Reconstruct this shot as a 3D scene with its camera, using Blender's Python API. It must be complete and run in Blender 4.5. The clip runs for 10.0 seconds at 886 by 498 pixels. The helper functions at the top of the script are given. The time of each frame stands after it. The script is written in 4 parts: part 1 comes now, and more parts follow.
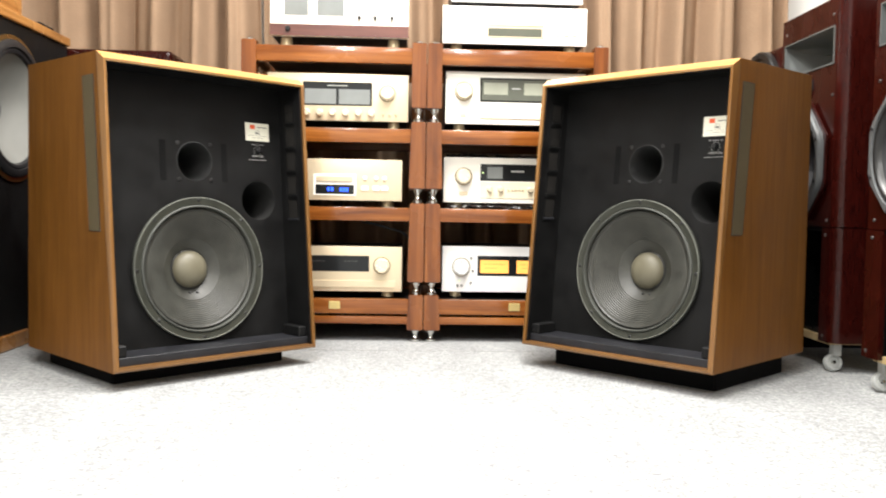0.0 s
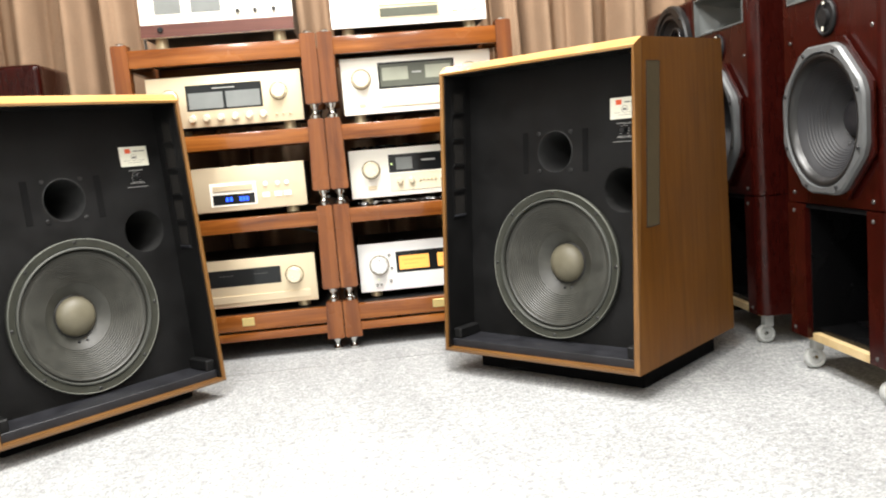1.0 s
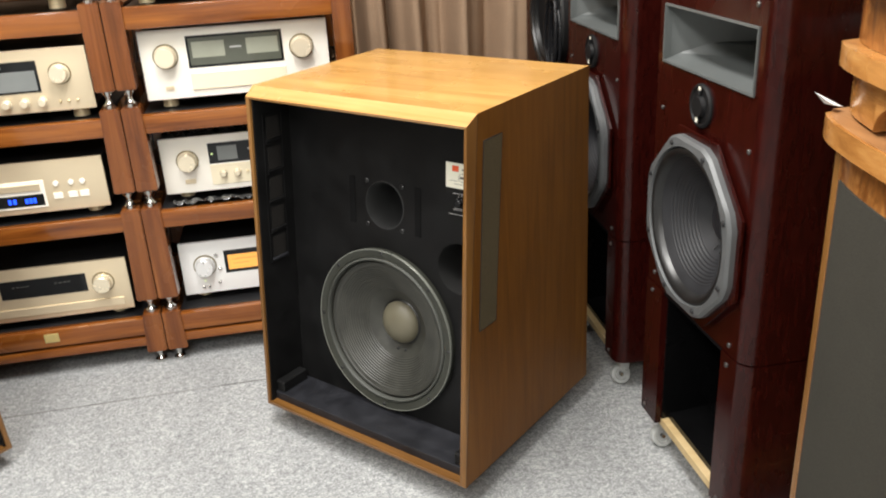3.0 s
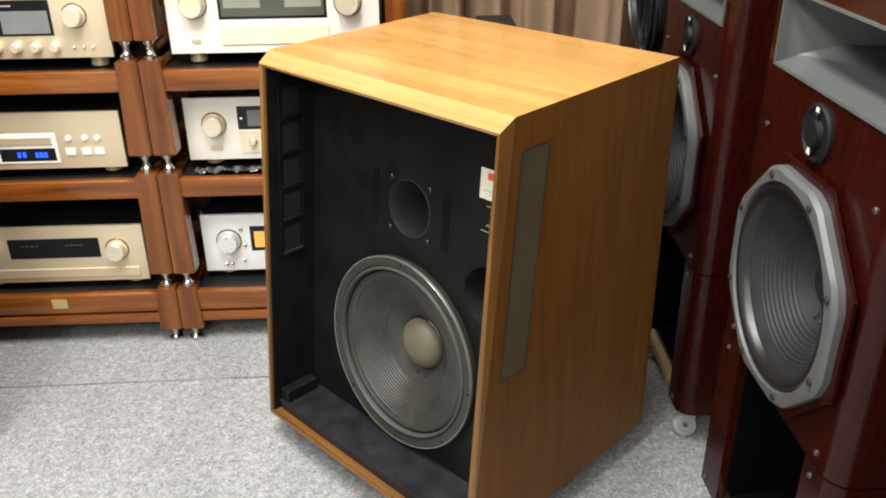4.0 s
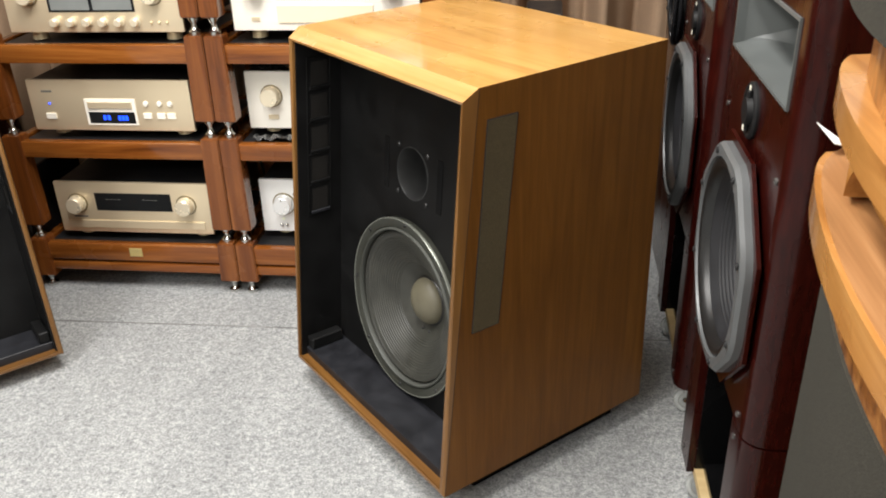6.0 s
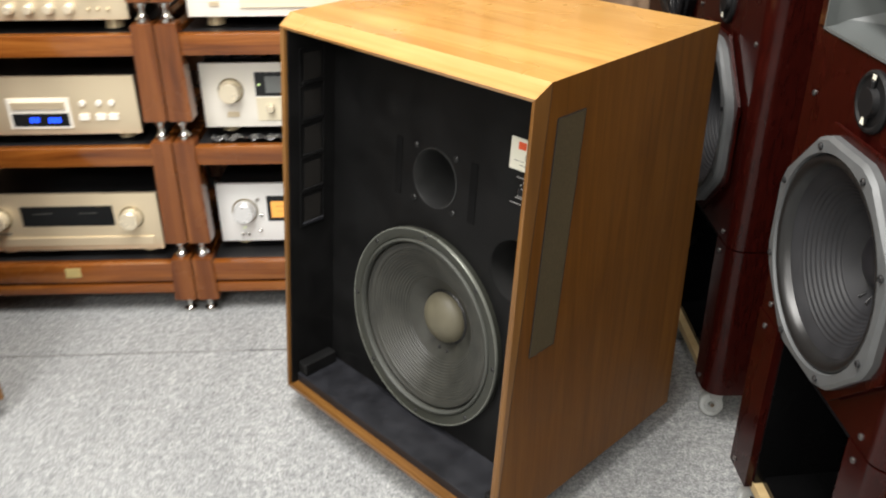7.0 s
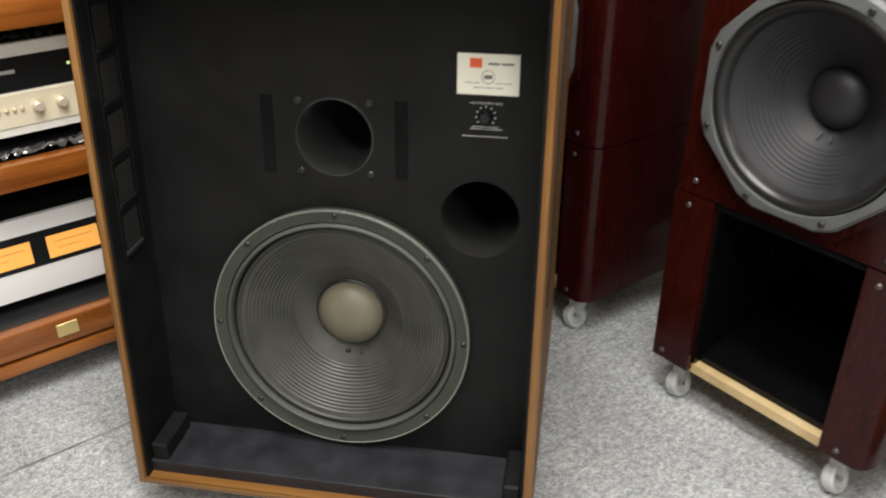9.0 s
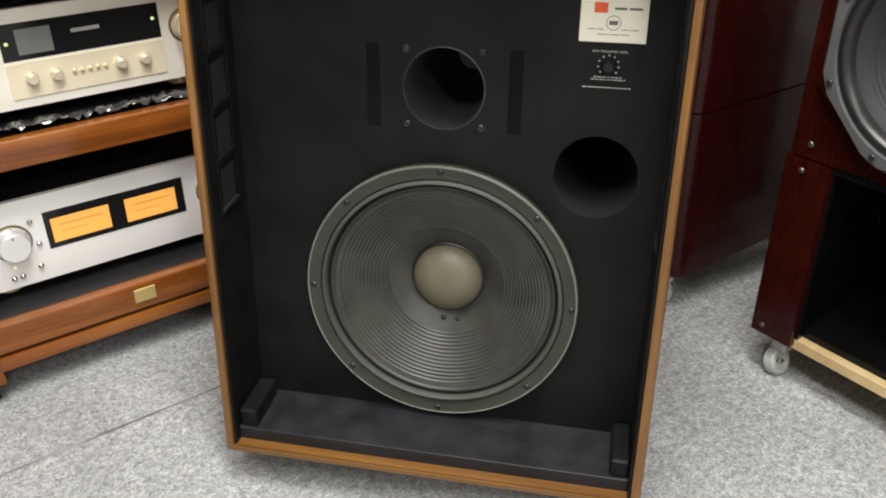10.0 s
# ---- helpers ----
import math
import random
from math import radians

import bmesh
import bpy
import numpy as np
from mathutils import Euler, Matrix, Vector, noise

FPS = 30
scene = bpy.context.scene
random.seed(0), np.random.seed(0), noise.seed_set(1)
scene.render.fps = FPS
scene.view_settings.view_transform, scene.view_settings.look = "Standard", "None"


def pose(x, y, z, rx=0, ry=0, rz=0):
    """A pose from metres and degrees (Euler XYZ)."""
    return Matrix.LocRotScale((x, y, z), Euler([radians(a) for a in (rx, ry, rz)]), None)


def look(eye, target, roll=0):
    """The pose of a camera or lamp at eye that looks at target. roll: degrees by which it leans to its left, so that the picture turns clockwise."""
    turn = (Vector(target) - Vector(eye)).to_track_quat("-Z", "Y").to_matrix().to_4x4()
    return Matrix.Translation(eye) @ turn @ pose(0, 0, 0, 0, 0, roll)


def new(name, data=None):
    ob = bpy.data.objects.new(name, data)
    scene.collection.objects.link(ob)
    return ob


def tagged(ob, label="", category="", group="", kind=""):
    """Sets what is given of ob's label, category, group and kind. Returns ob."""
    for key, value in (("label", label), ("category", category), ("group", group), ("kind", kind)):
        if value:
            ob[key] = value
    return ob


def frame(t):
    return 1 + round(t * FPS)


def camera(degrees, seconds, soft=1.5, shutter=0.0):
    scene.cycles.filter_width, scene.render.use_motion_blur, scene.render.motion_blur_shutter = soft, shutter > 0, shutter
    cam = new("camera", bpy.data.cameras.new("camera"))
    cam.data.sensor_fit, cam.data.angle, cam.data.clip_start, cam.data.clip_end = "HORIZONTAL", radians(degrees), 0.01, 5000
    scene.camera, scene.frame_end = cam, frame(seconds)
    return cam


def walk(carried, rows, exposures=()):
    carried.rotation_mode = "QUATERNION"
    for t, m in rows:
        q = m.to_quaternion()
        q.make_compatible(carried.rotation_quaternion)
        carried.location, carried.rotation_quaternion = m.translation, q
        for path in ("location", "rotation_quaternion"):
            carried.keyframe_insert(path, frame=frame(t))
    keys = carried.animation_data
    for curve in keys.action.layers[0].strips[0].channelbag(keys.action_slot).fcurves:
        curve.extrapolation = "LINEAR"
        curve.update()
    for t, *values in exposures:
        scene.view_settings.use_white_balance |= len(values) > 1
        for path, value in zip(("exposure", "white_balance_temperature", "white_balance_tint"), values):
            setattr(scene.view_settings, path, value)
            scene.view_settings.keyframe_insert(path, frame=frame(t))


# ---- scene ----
cam = camera(55.1, 10.0, soft=1.9, shutter=0.35)
METRES, EYE, TILT, LEAN, TURN = 3.5, 0.43, 0.0, 0.0, 0.0
PATH = [
    (0, (0.014, 0.116, 0.461), (0.095, 2.112, 0.361), 1.0),
    (0.5, (0.036, 0.2, 0.508), (0.241, 2.183, 0.349), -0.5),
    (0.7, (0.07, 0.245, 0.545), (0.289, 2.224, 0.363), -2.7),
    (1, (0.152, 0.277, 0.638), (0.337, 2.253, 0.388), -4.8),
    (1.2, (0.186, 0.299, 0.803), (0.394, 2.247, 0.4), -6.0),
    (1.5, (0.26, 0.303, 0.984), (0.503, 2.214, 0.448), -6.2),
    (2, (0.302, 0.457, 1.186), (0.733, 2.285, 0.497), -5.4),
    (2.2, (0.316, 0.514, 1.205), (0.778, 2.333, 0.514), -7.0),
    (3.3, (0.563, 0.817, 1.216), (0.795, 2.626, 0.394), -1.5),
    (3.5, (0.596, 0.891, 1.204), (0.774, 2.696, 0.361), -1.1),
    (4, (0.675, 1.053, 1.201), (0.744, 2.845, 0.315), -0.7),
    (4.5, (0.8, 1.016, 1.222), (0.694, 2.823, 0.37), -2.1),
    (5, (0.929, 0.942, 1.212), (0.695, 2.685, 0.26), -1.4),
    (5.5, (0.959, 0.927, 1.218), (0.71, 2.689, 0.305), -2.5),
    (5.7, (0.95, 0.92, 1.214), (0.7, 2.69, 0.315), -2.3),
    (6.8, (0.738, 1.015, 1.183), (0.663, 2.788, 0.261), 0.8),
    (7, (0.647, 1.096, 1.175), (0.694, 2.861, 0.236), -0.3),
    (7.5, (0.504, 1.195, 1.176), (0.901, 2.933, 0.269), -1.4),
    (8, (0.34, 1.197, 1.152), (0.933, 2.884, 0.256), -0.8),
    (8.5, (0.185, 1.297, 1.131), (0.934, 2.897, 0.193), 1.3),
    (8.7, (0.143, 1.399, 1.091), (0.999, 2.936, 0.14), 2.3),
    (8.8, (0.137, 1.453, 1.064), (1.101, 2.918, 0.102), 2.5),
    (9, (0.126, 1.522, 1.013), (1.197, 2.903, 0.042), -0.2),
    (9.5, (0.075, 1.597, 0.956), (1.116, 2.979, -0.048), 0.8),
    (10, (0.053, 1.612, 0.946), (1.072, 3.023, -0.039), -0.4),
]
EXPOSURES = [(0.0, 0.67), (1.0, 0.57), (1.5, 0.34), (2.0, 0.12), (3.5, 0.0), (5.0, -0.02), (7.0, -0.04), (9.0, -0.11), (10.0, -0.1)]
walk(cam, [(t, look(eye, target, roll)) for t, eye, target, roll in PATH], EXPOSURES)

# ---- light ----
world = bpy.data.worlds.new("world")
scene.world = world
world.use_nodes = True
world.node_tree.nodes["Background"].inputs[0].default_value = (0.9, 0.95, 1.0, 1)
world.node_tree.nodes["Background"].inputs[1].default_value = 0.05


def ceiling_lamp(x, y, sx, sy, power):
    lamp = bpy.data.lights.new("ceiling_tube_light", "AREA")
    lamp.shape, lamp.size, lamp.size_y, lamp.energy, lamp.color = "RECTANGLE", sx, sy, power, LAMP_COLOR
    new("ceiling_tube_light", lamp).matrix_world = pose(x, y, 2.52)


LAMP_COLOR = (0.99, 0.962, 0.925)
LAMPS = [(-0.4, 1.35, 0.6, 1.6, 58), (0.4, 2.02, 0.3, 1.2, 72), (-0.35, -0.8, 0.3, 1.2, 68), (0.65, -0.8, 0.3, 1.2, 21), (2.1, 2.4, 0.3, 1.2, 10)]
for lamp_row in LAMPS:
    ceiling_lamp(*lamp_row)


# ---- materials ----
def material(name, rough=0.5, metal=0.0):
    m = bpy.data.materials.new(name)
    m.use_nodes = True
    b = m.node_tree.nodes["Principled BSDF"]
    b.inputs["Roughness"].default_value, b.inputs["Metallic"].default_value = rough, metal
    return m, m.node_tree.nodes, m.node_tree.links, b


def coords(n, l, scale, turn=(0, 0, 0)):
    tc, mp = n.new("ShaderNodeTexCoord"), n.new("ShaderNodeMapping")
    l.new(tc.outputs["Object"], mp.inputs[0])
    mp.inputs["Scale"].default_value = scale
    mp.inputs["Rotation"].default_value = turn
    return mp.outputs[0]


def noise_tex(n, l, vec, scale, detail=4, rough=0.55, warp=0.0):
    t = n.new("ShaderNodeTexNoise")
    l.new(vec, t.inputs["Vector"])
    t.inputs["Scale"].default_value, t.inputs["Detail"].default_value = scale, detail
    t.inputs["Roughness"].default_value, t.inputs["Distortion"].default_value = rough, warp
    return t.outputs[0]


def ramp(n, l, fac, stops):
    r = n.new("ShaderNodeValToRGB")
    l.new(fac, r.inputs[0])
    while len(r.color_ramp.elements) < len(stops):
        r.color_ramp.elements.new(0.5)
    for e, (p, c) in zip(r.color_ramp.elements, stops):
        e.position, e.color = p, (*c, 1)
    return r.outputs[0]


def mix(n, l, fac, a, b, mode="MIX"):
    m = n.new("ShaderNodeMix")
    m.data_type, m.blend_type = "RGBA", mode
    for k, v in ((0, fac), (6, a), (7, b)):
        if isinstance(v, (int, float)):
            m.inputs[k].default_value = v
        elif isinstance(v, tuple):
            m.inputs[k].default_value = (*v, 1)
        else:
            l.new(v, m.inputs[k])
    return m.outputs[2]


def bump(n, l, b, fac, strength, dist):
    k = n.new("ShaderNodeBump")
    k.inputs["Strength"].default_value, k.inputs["Distance"].default_value = strength, dist
    l.new(fac, k.inputs["Height"])
    l.new(k.outputs[0], b.inputs["Normal"])


def vary_rough(n, l, b, fac, lo, hi):
    m = n.new("ShaderNodeMapRange")
    l.new(fac, m.inputs[0])
    m.inputs[1].default_value, m.inputs[2].default_value = 0.3, 0.7
    m.inputs[3].default_value, m.inputs[4].default_value = lo, hi
    l.new(m.outputs[0], b.inputs["Roughness"])


def wood(name, dark, mid, light, along="z", rough=0.4, coat=0.0, grain=1.0, fig=1.0, spec=0.5):
    m, n, l, b = material(name, rough)
    s = {"x": (0.9, 14, 14), "y": (14, 0.9, 14), "z": (14, 14, 0.9)}[along]
    s = tuple(v * grain for v in s)
    v = coords(n, l, s)
    broad = noise_tex(n, l, v, 1.3, 5, 0.6, 0.6 * fig)
    s2 = tuple(x * (9 if x > 5 * grain else 2.2) for x in s)
    fine = noise_tex(n, l, coords(n, l, s2), 1.5, 3, 0.6)
    blotch = noise_tex(n, l, coords(n, l, (3, 3, 3)), 1.4, 3)
    c = ramp(n, l, broad, [(0.28, dark), (0.5, mid), (0.74, light)])
    c = mix(n, l, ramp(n, l, fine, [(0.35, (0.55, 0.55, 0.55)), (0.6, (1, 1, 1))]), mix(n, l, 0.55, c, dark), c)
    c = mix(n, l, 0.35, c, ramp(n, l, blotch, [(0.3, (0.62, 0.6, 0.56)), (0.7, (1.15, 1.12, 1.1))]), "MULTIPLY")
    l.new(c, b.inputs["Base Color"])
    vary_rough(n, l, b, blotch, rough - 0.07, rough + 0.08)
    b.inputs["Specular IOR Level"].default_value = spec
    b.inputs["Coat Weight"].default_value, b.inputs["Coat Roughness"].default_value = coat, 0.08
    bump(n, l, b, fine, 0.12, 0.0006)
    return m


def paint(name, col, rough=0.5, metal=0.0, spread=0.12, scale=9.0, grain=240.0, relief=0.05, spec=0.5):
    m, n, l, b = material(name, rough, metal)
    v = coords(n, l, (1, 1, 1))
    big, small = noise_tex(n, l, v, scale, 4), noise_tex(n, l, v, grain, 2)
    lo, hi = tuple(c * (1 - spread) for c in col), tuple(min(c * (1 + spread), 1) for c in col)
    l.new(ramp(n, l, big, [(0.3, lo), (0.7, hi)]), b.inputs["Base Color"])
    vary_rough(n, l, b, big, max(rough - 0.06, 0.02), min(rough + 0.06, 1))
    b.inputs["Specular IOR Level"].default_value = spec
    if relief:
        bump(n, l, b, small, relief, 0.0006)
    return m


def brushed(name, col, rough=0.3, stretch=(1, 60, 60), metal=0.3):
    m, n, l, b = material(name, rough, metal)
    f = noise_tex(n, l, coords(n, l, stretch), 12, 3)
    big = noise_tex(n, l, coords(n, l, (1, 1, 1)), 5, 2)
    l.new(mix(n, l, 0.5, ramp(n, l, f, [(0.3, tuple(c * 0.97 for c in col)), (0.7, col)]), ramp(n, l, big, [(0.3, tuple(c * 0.94 for c in col)), (0.7, col)])), b.inputs["Base Color"])
    vary_rough(n, l, b, f, rough - 0.05, rough + 0.08)
    bump(n, l, b, f, 0.04, 0.0003)
    return m


def glow(name, col, strength):
    m, n, l, b = material(name, 0.4)
    b.inputs["Base Color"].default_value = (*col, 1)
    b.inputs["Emission Color"].default_value = (*col, 1)
    b.inputs["Emission Strength"].default_value = strength
    return m


def carpet_material():
    m, n, l, b = material("grey_carpet", 0.95)
    v = coords(n, l, (1, 1, 1))
    fine, mid, big = noise_tex(n, l, v, 260, 3, 0.7), noise_tex(n, l, v, 50, 4, 0.62), noise_tex(n, l, coords(n, l, (1, 0.35, 1), (0, 0, 0.5)), 5.5, 4)
    c = ramp(n, l, fine, [(0.3, (0.19, 0.196, 0.199)), (0.5, (0.327, 0.336, 0.338)), (0.66, (0.45, 0.461, 0.462)), (0.8, (0.68, 0.69, 0.685))])
    tuft = noise_tex(n, l, v, 115, 3, 0.6, 0.6)
    c = mix(n, l, 0.8, c, ramp(n, l, tuft, [(0.35, (0.66, 0.662, 0.67)), (0.5, (1.0, 1.0, 0.995)), (0.65, (1.32, 1.31, 1.28))]), "MULTIPLY")
    c = mix(n, l, 0.8, c, ramp(n, l, mid, [(0.33, (0.76, 0.76, 0.765)), (0.5, (1.0, 1.0, 1.0)), (0.68, (1.2, 1.2, 1.19))]), "MULTIPLY")
    c = mix(n, l, 0.5, c, ramp(n, l, big, [(0.3, (0.66, 0.66, 0.67)), (0.7, (1.16, 1.16, 1.15))]), "MULTIPLY")
    l.new(c, b.inputs["Base Color"])
    b.inputs["Specular IOR Level"].default_value = 0.1
    bump(n, l, b, mid, 0.3, 0.003)
    return m


def mahogany_material():
    m, n, l, b = material("gloss_mahogany", 0.25)
    v = coords(n, l, (1, 1, 0.16))
    f1, f2 = noise_tex(n, l, v, 130, 4, 0.6, 0.4), noise_tex(n, l, coords(n, l, (1, 1, 0.5)), 7, 4)
    c = ramp(n, l, f1, [(0.3, (0.0145, 0.0018, 0.0014)), (0.55, (0.025, 0.003, 0.002)), (0.75, (0.035, 0.0044, 0.0028))])
    c = mix(n, l, 0.6, c, ramp(n, l, f2, [(0.3, (0.6, 0.55, 0.55)), (0.7, (1.2, 1.1, 1.0))]), "MULTIPLY")
    l.new(c, b.inputs["Base Color"])
    vary_rough(n, l, b, f2, 0.2, 0.34)
    b.inputs["Coat Weight"].default_value, b.inputs["Coat Roughness"].default_value = 0.28, 0.12
    b.inputs["Specular IOR Level"].default_value = 0.12
    bump(n, l, b, f1, 0.04, 0.0005)
    return m


def cloth_material(name, col, scale=700, relief=0.5, weave=0.38):
    m, n, l, b = material(name, 0.95)
    v = coords(n, l, (1, 1, 1))
    w, big = noise_tex(n, l, v, scale, 2, 0.6), noise_tex(n, l, v, 8, 3)
    c = ramp(n, l, w, [(0.35, tuple(x * (1 - weave) for x in col)), (0.65, tuple(x * (1 + weave) for x in col))])
    c = mix(n, l, 0.4, c, ramp(n, l, big, [(0.3, (0.8, 0.8, 0.8)), (0.7, (1.1, 1.1, 1.1))]), "MULTIPLY")
    l.new(c, b.inputs["Base Color"])
    b.inputs["Specular IOR Level"].default_value = 0.15
    bump(n, l, b, w, relief, 0.001)
    return m


def burl_material():
    m, n, l, b = material("burl_walnut", 0.32)
    v = coords(n, l, (1, 1, 0.4))
    f1, f2 = noise_tex(n, l, v, 34, 6, 0.7, 1.6), noise_tex(n, l, v, 120, 3)
    c = ramp(n, l, f1, [(0.34, (0.1, 0.03, 0.007)), (0.5, (0.27, 0.1, 0.022)), (0.66, (0.46, 0.205, 0.055))])
    c = mix(n, l, 0.3, c, ramp(n, l, f2, [(0.35, (0.5, 0.5, 0.5)), (0.6, (1, 1, 1))]), "MULTIPLY")
    l.new(c, b.inputs["Base Color"])
    b.inputs["Coat Weight"].default_value = 0.3
    return m


# One walnut wood; how light falls on each face is put into its colour.
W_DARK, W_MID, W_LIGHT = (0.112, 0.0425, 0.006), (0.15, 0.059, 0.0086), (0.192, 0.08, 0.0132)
WALNUT_V_SHADED = wood("walnut_upright_shaded", W_DARK, W_MID, W_LIGHT, "z", 0.52, 0.0, grain=2.8, fig=1.0, spec=0.22)
WALNUT_H_LIT = wood("walnut_cross_lit", (0.39, 0.19, 0.047), (0.51, 0.275, 0.075), (0.6, 0.352, 0.113), "x", 0.27, 0.45, grain=0.7, fig=3.0)
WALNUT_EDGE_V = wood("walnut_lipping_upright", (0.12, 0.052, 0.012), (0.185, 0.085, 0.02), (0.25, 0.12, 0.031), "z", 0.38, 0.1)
# Pale base colour carries the lamp highlight on the top bevel.
WALNUT_EDGE_LIT = wood("walnut_lipping_lit", (0.33, 0.155, 0.045), (0.49, 0.262, 0.085), (0.62, 0.375, 0.15), "x", 0.24, 0.6)
# Darker copy of the lipping, for the shaded base edge.
WALNUT_EDGE_SHADED = wood("walnut_lipping_base_shaded", (0.1, 0.043, 0.01), (0.17, 0.077, 0.018), (0.25, 0.122, 0.031), "x", 0.34, 0.2)
PLINTH_WOOD = wood("dark_red_plinth_wood", (0.06, 0.017, 0.012), (0.11, 0.034, 0.023), (0.16, 0.055, 0.036), "x", 0.35, 0.2)
JOINT = paint("dark_glue_line", (0.03, 0.013, 0.004), 0.7, relief=0)
RACK_X = wood("cherry_rack_rail", (0.09, 0.0235, 0.0046), (0.22, 0.067, 0.0115), (0.35, 0.124, 0.024), "x", 0.22, 0.5, grain=1.4, fig=1.8, spec=0.35)
RACK_Z = wood("cherry_rack_post", (0.08, 0.021, 0.005), (0.175, 0.053, 0.011), (0.27, 0.092, 0.021), "z", 0.24, 0.45, grain=1.4, fig=1.8, spec=0.35)
OAK = wood("honey_oak", (0.27, 0.108, 0.026), (0.42, 0.19, 0.05), (0.54, 0.28, 0.09), "y", 0.26, 0.5, grain=2.2, fig=1.6)
PLY = wood("bare_plywood", (0.42, 0.3, 0.14), (0.52, 0.39, 0.2), (0.6, 0.47, 0.27), "y", 0.6)
WALNUT_TOP = wood("dull_walnut_top", (0.22, 0.1, 0.036), (0.34, 0.165, 0.064), (0.43, 0.225, 0.095), "y", 0.4, 0.2, grain=1.6, fig=3.0)
SCUFF = paint("scuffed_bare_wood", (0.085, 0.028, 0.011), 0.4, spread=0.5, scale=60, relief=0.2)
BURL = burl_material()
MAHOGANY = mahogany_material()
CARPET = carpet_material()
SEAM_SHADE = paint("seam_groove_shade", (0.21, 0.21, 0.208), 0.9, spread=0.5, scale=12, relief=0.2, spec=0.1)
BLACK_BAFFLE = paint("black_painted_baffle", (0.0058, 0.0058, 0.0059), 0.5, spread=0.35, scale=14, grain=420, relief=0.25, spec=0.19)
BLACK_SHELF = paint("scuffed_black_shelf_paint", (0.013, 0.0135, 0.0165), 0.45, spread=0.35, scale=22, grain=300, relief=0.2, spec=0.4)
HORN_BLACK = paint("satin_black_horn", (0.02, 0.0203, 0.0203), 0.4, spread=0.2, scale=20, relief=0.08, spec=0.9)
BLACK_FELT = paint("black_felt", (0.0035, 0.0035, 0.004), 0.9, spread=0.2, relief=0.2, spec=0.1)
# Side grille cloth from within; the faint light through it is painted in.
VENT_CLOTH = cloth_material("dim_vent_cloth", (0.014, 0.0128, 0.0115), 700)
BLACK_GLOSS = paint("black_plastic", (0.01, 0.01, 0.011), 0.26, relief=0, spec=0.4)
BLACK_KNOB = paint("matt_black_knob", (0.007, 0.007, 0.0075), 0.55, relief=0.05, spec=0.25)
SLOT_FELT = paint("worn_black_felt", (0.0046, 0.0046, 0.0047), 0.9, spread=0.3, relief=0.2, spec=0.1)
PORT_CARD = paint("black_card_tube", (0.015, 0.015, 0.0146), 0.8, spread=0.15, relief=0.1, spec=0.2)
BLACK_SATIN = paint("black_metal_cover", (0.014, 0.014, 0.015), 0.45, relief=0.08)
CONE = paint("doped_paper_cone", (0.036, 0.0362, 0.0302), 0.46, spread=0.3, scale=26, grain=500, relief=0.2)
CONE_DARK = paint("dark_paper_cone", (0.0118, 0.0121, 0.014), 0.6, spread=0.2, scale=20, grain=400, relief=0.2)
SURROUND = paint("doped_cloth_surround", (0.028, 0.0283, 0.0235), 0.45, spread=0.2, relief=0.2)
MOUTH_BLACK = paint("deep_black_lacquer", (0.003, 0.003, 0.0032), 0.25, relief=0.05, spec=0.22)
RUBBER = paint("surround_rubber", (0.011, 0.011, 0.011), 0.35, relief=0.1)
FRAME_OLIVE = paint("cast_basket_olive_grey", (0.04, 0.042, 0.0335), 0.34, 0.3, spread=0.12, scale=30, relief=0.1)
RIM_EDGE = paint("worn_rim_edge", (0.26, 0.27, 0.235), 0.3, 0.5, relief=0)
GASKET = paint("grey_gasket", (0.06, 0.063, 0.055), 0.6, relief=0.2)
FRAME_GREY = paint("cast_basket_grey", (0.105, 0.11, 0.112), 0.42, 0.2, spread=0.1, scale=20, relief=0.12)
CAP_TAN = paint("dust_cap_tan_grey", (0.125, 0.113, 0.076), 0.5, spread=0.1, scale=30, grain=300, relief=0.2)
PALE_CONE = paint("pale_grey_paper_cone", (0.19, 0.19, 0.175), 0.6, spread=0.1, relief=0.2)
CAP_DARK = paint("dust_cap_dark", (0.017, 0.017, 0.02), 0.5, relief=0.2)
HORN_GREY = paint("horn_grey_paint", (0.088, 0.096, 0.094), 0.5, spread=0.1, relief=0.1)
GRILLE_CLOTH = cloth_material("brown_side_grille_cloth", (0.088, 0.07, 0.039), 700, 0.4, 0.3)
GREY_CLOTH = cloth_material("grey_speaker_cloth", (0.037, 0.0345, 0.0275), 900, 0.3)
CURTAIN = cloth_material("brown_curtain_cloth", (0.34, 0.23, 0.15), 420, 0.12, 0.12)
LABEL_CARD = paint("cream_label", (0.74, 0.72, 0.6), 0.5, spread=0.04, relief=0)
RED_LOGO = paint("orange_red_print", (0.72, 0.1, 0.03), 0.5, relief=0)
INK = paint("dark_print", (0.12, 0.12, 0.11), 0.6, relief=0)
WHITE_PRINT = paint("pale_grey_print", (0.42, 0.42, 0.41), 0.6, relief=0)
STEEL = paint("bright_steel", (0.62, 0.61, 0.58), 0.2, 1.0, spread=0.06, relief=0)
BOLT_STEEL = paint("satin_bolt_steel", (0.17, 0.165, 0.16), 0.35, 0.9, relief=0)
DARK_STEEL = paint("dull_screw_steel", (0.055, 0.055, 0.055), 0.4, 0.8, relief=0)
BRASS = paint("aged_brass", (0.6, 0.43, 0.17), 0.28, 1.0, relief=0)
GOLD_PLATE = paint("brass_name_plate", (0.75, 0.6, 0.25), 0.3, 0.6, relief=0)
CHAMPAGNE = brushed("champagne_aluminium", (0.759, 0.643, 0.451), 0.33, metal=0.5)
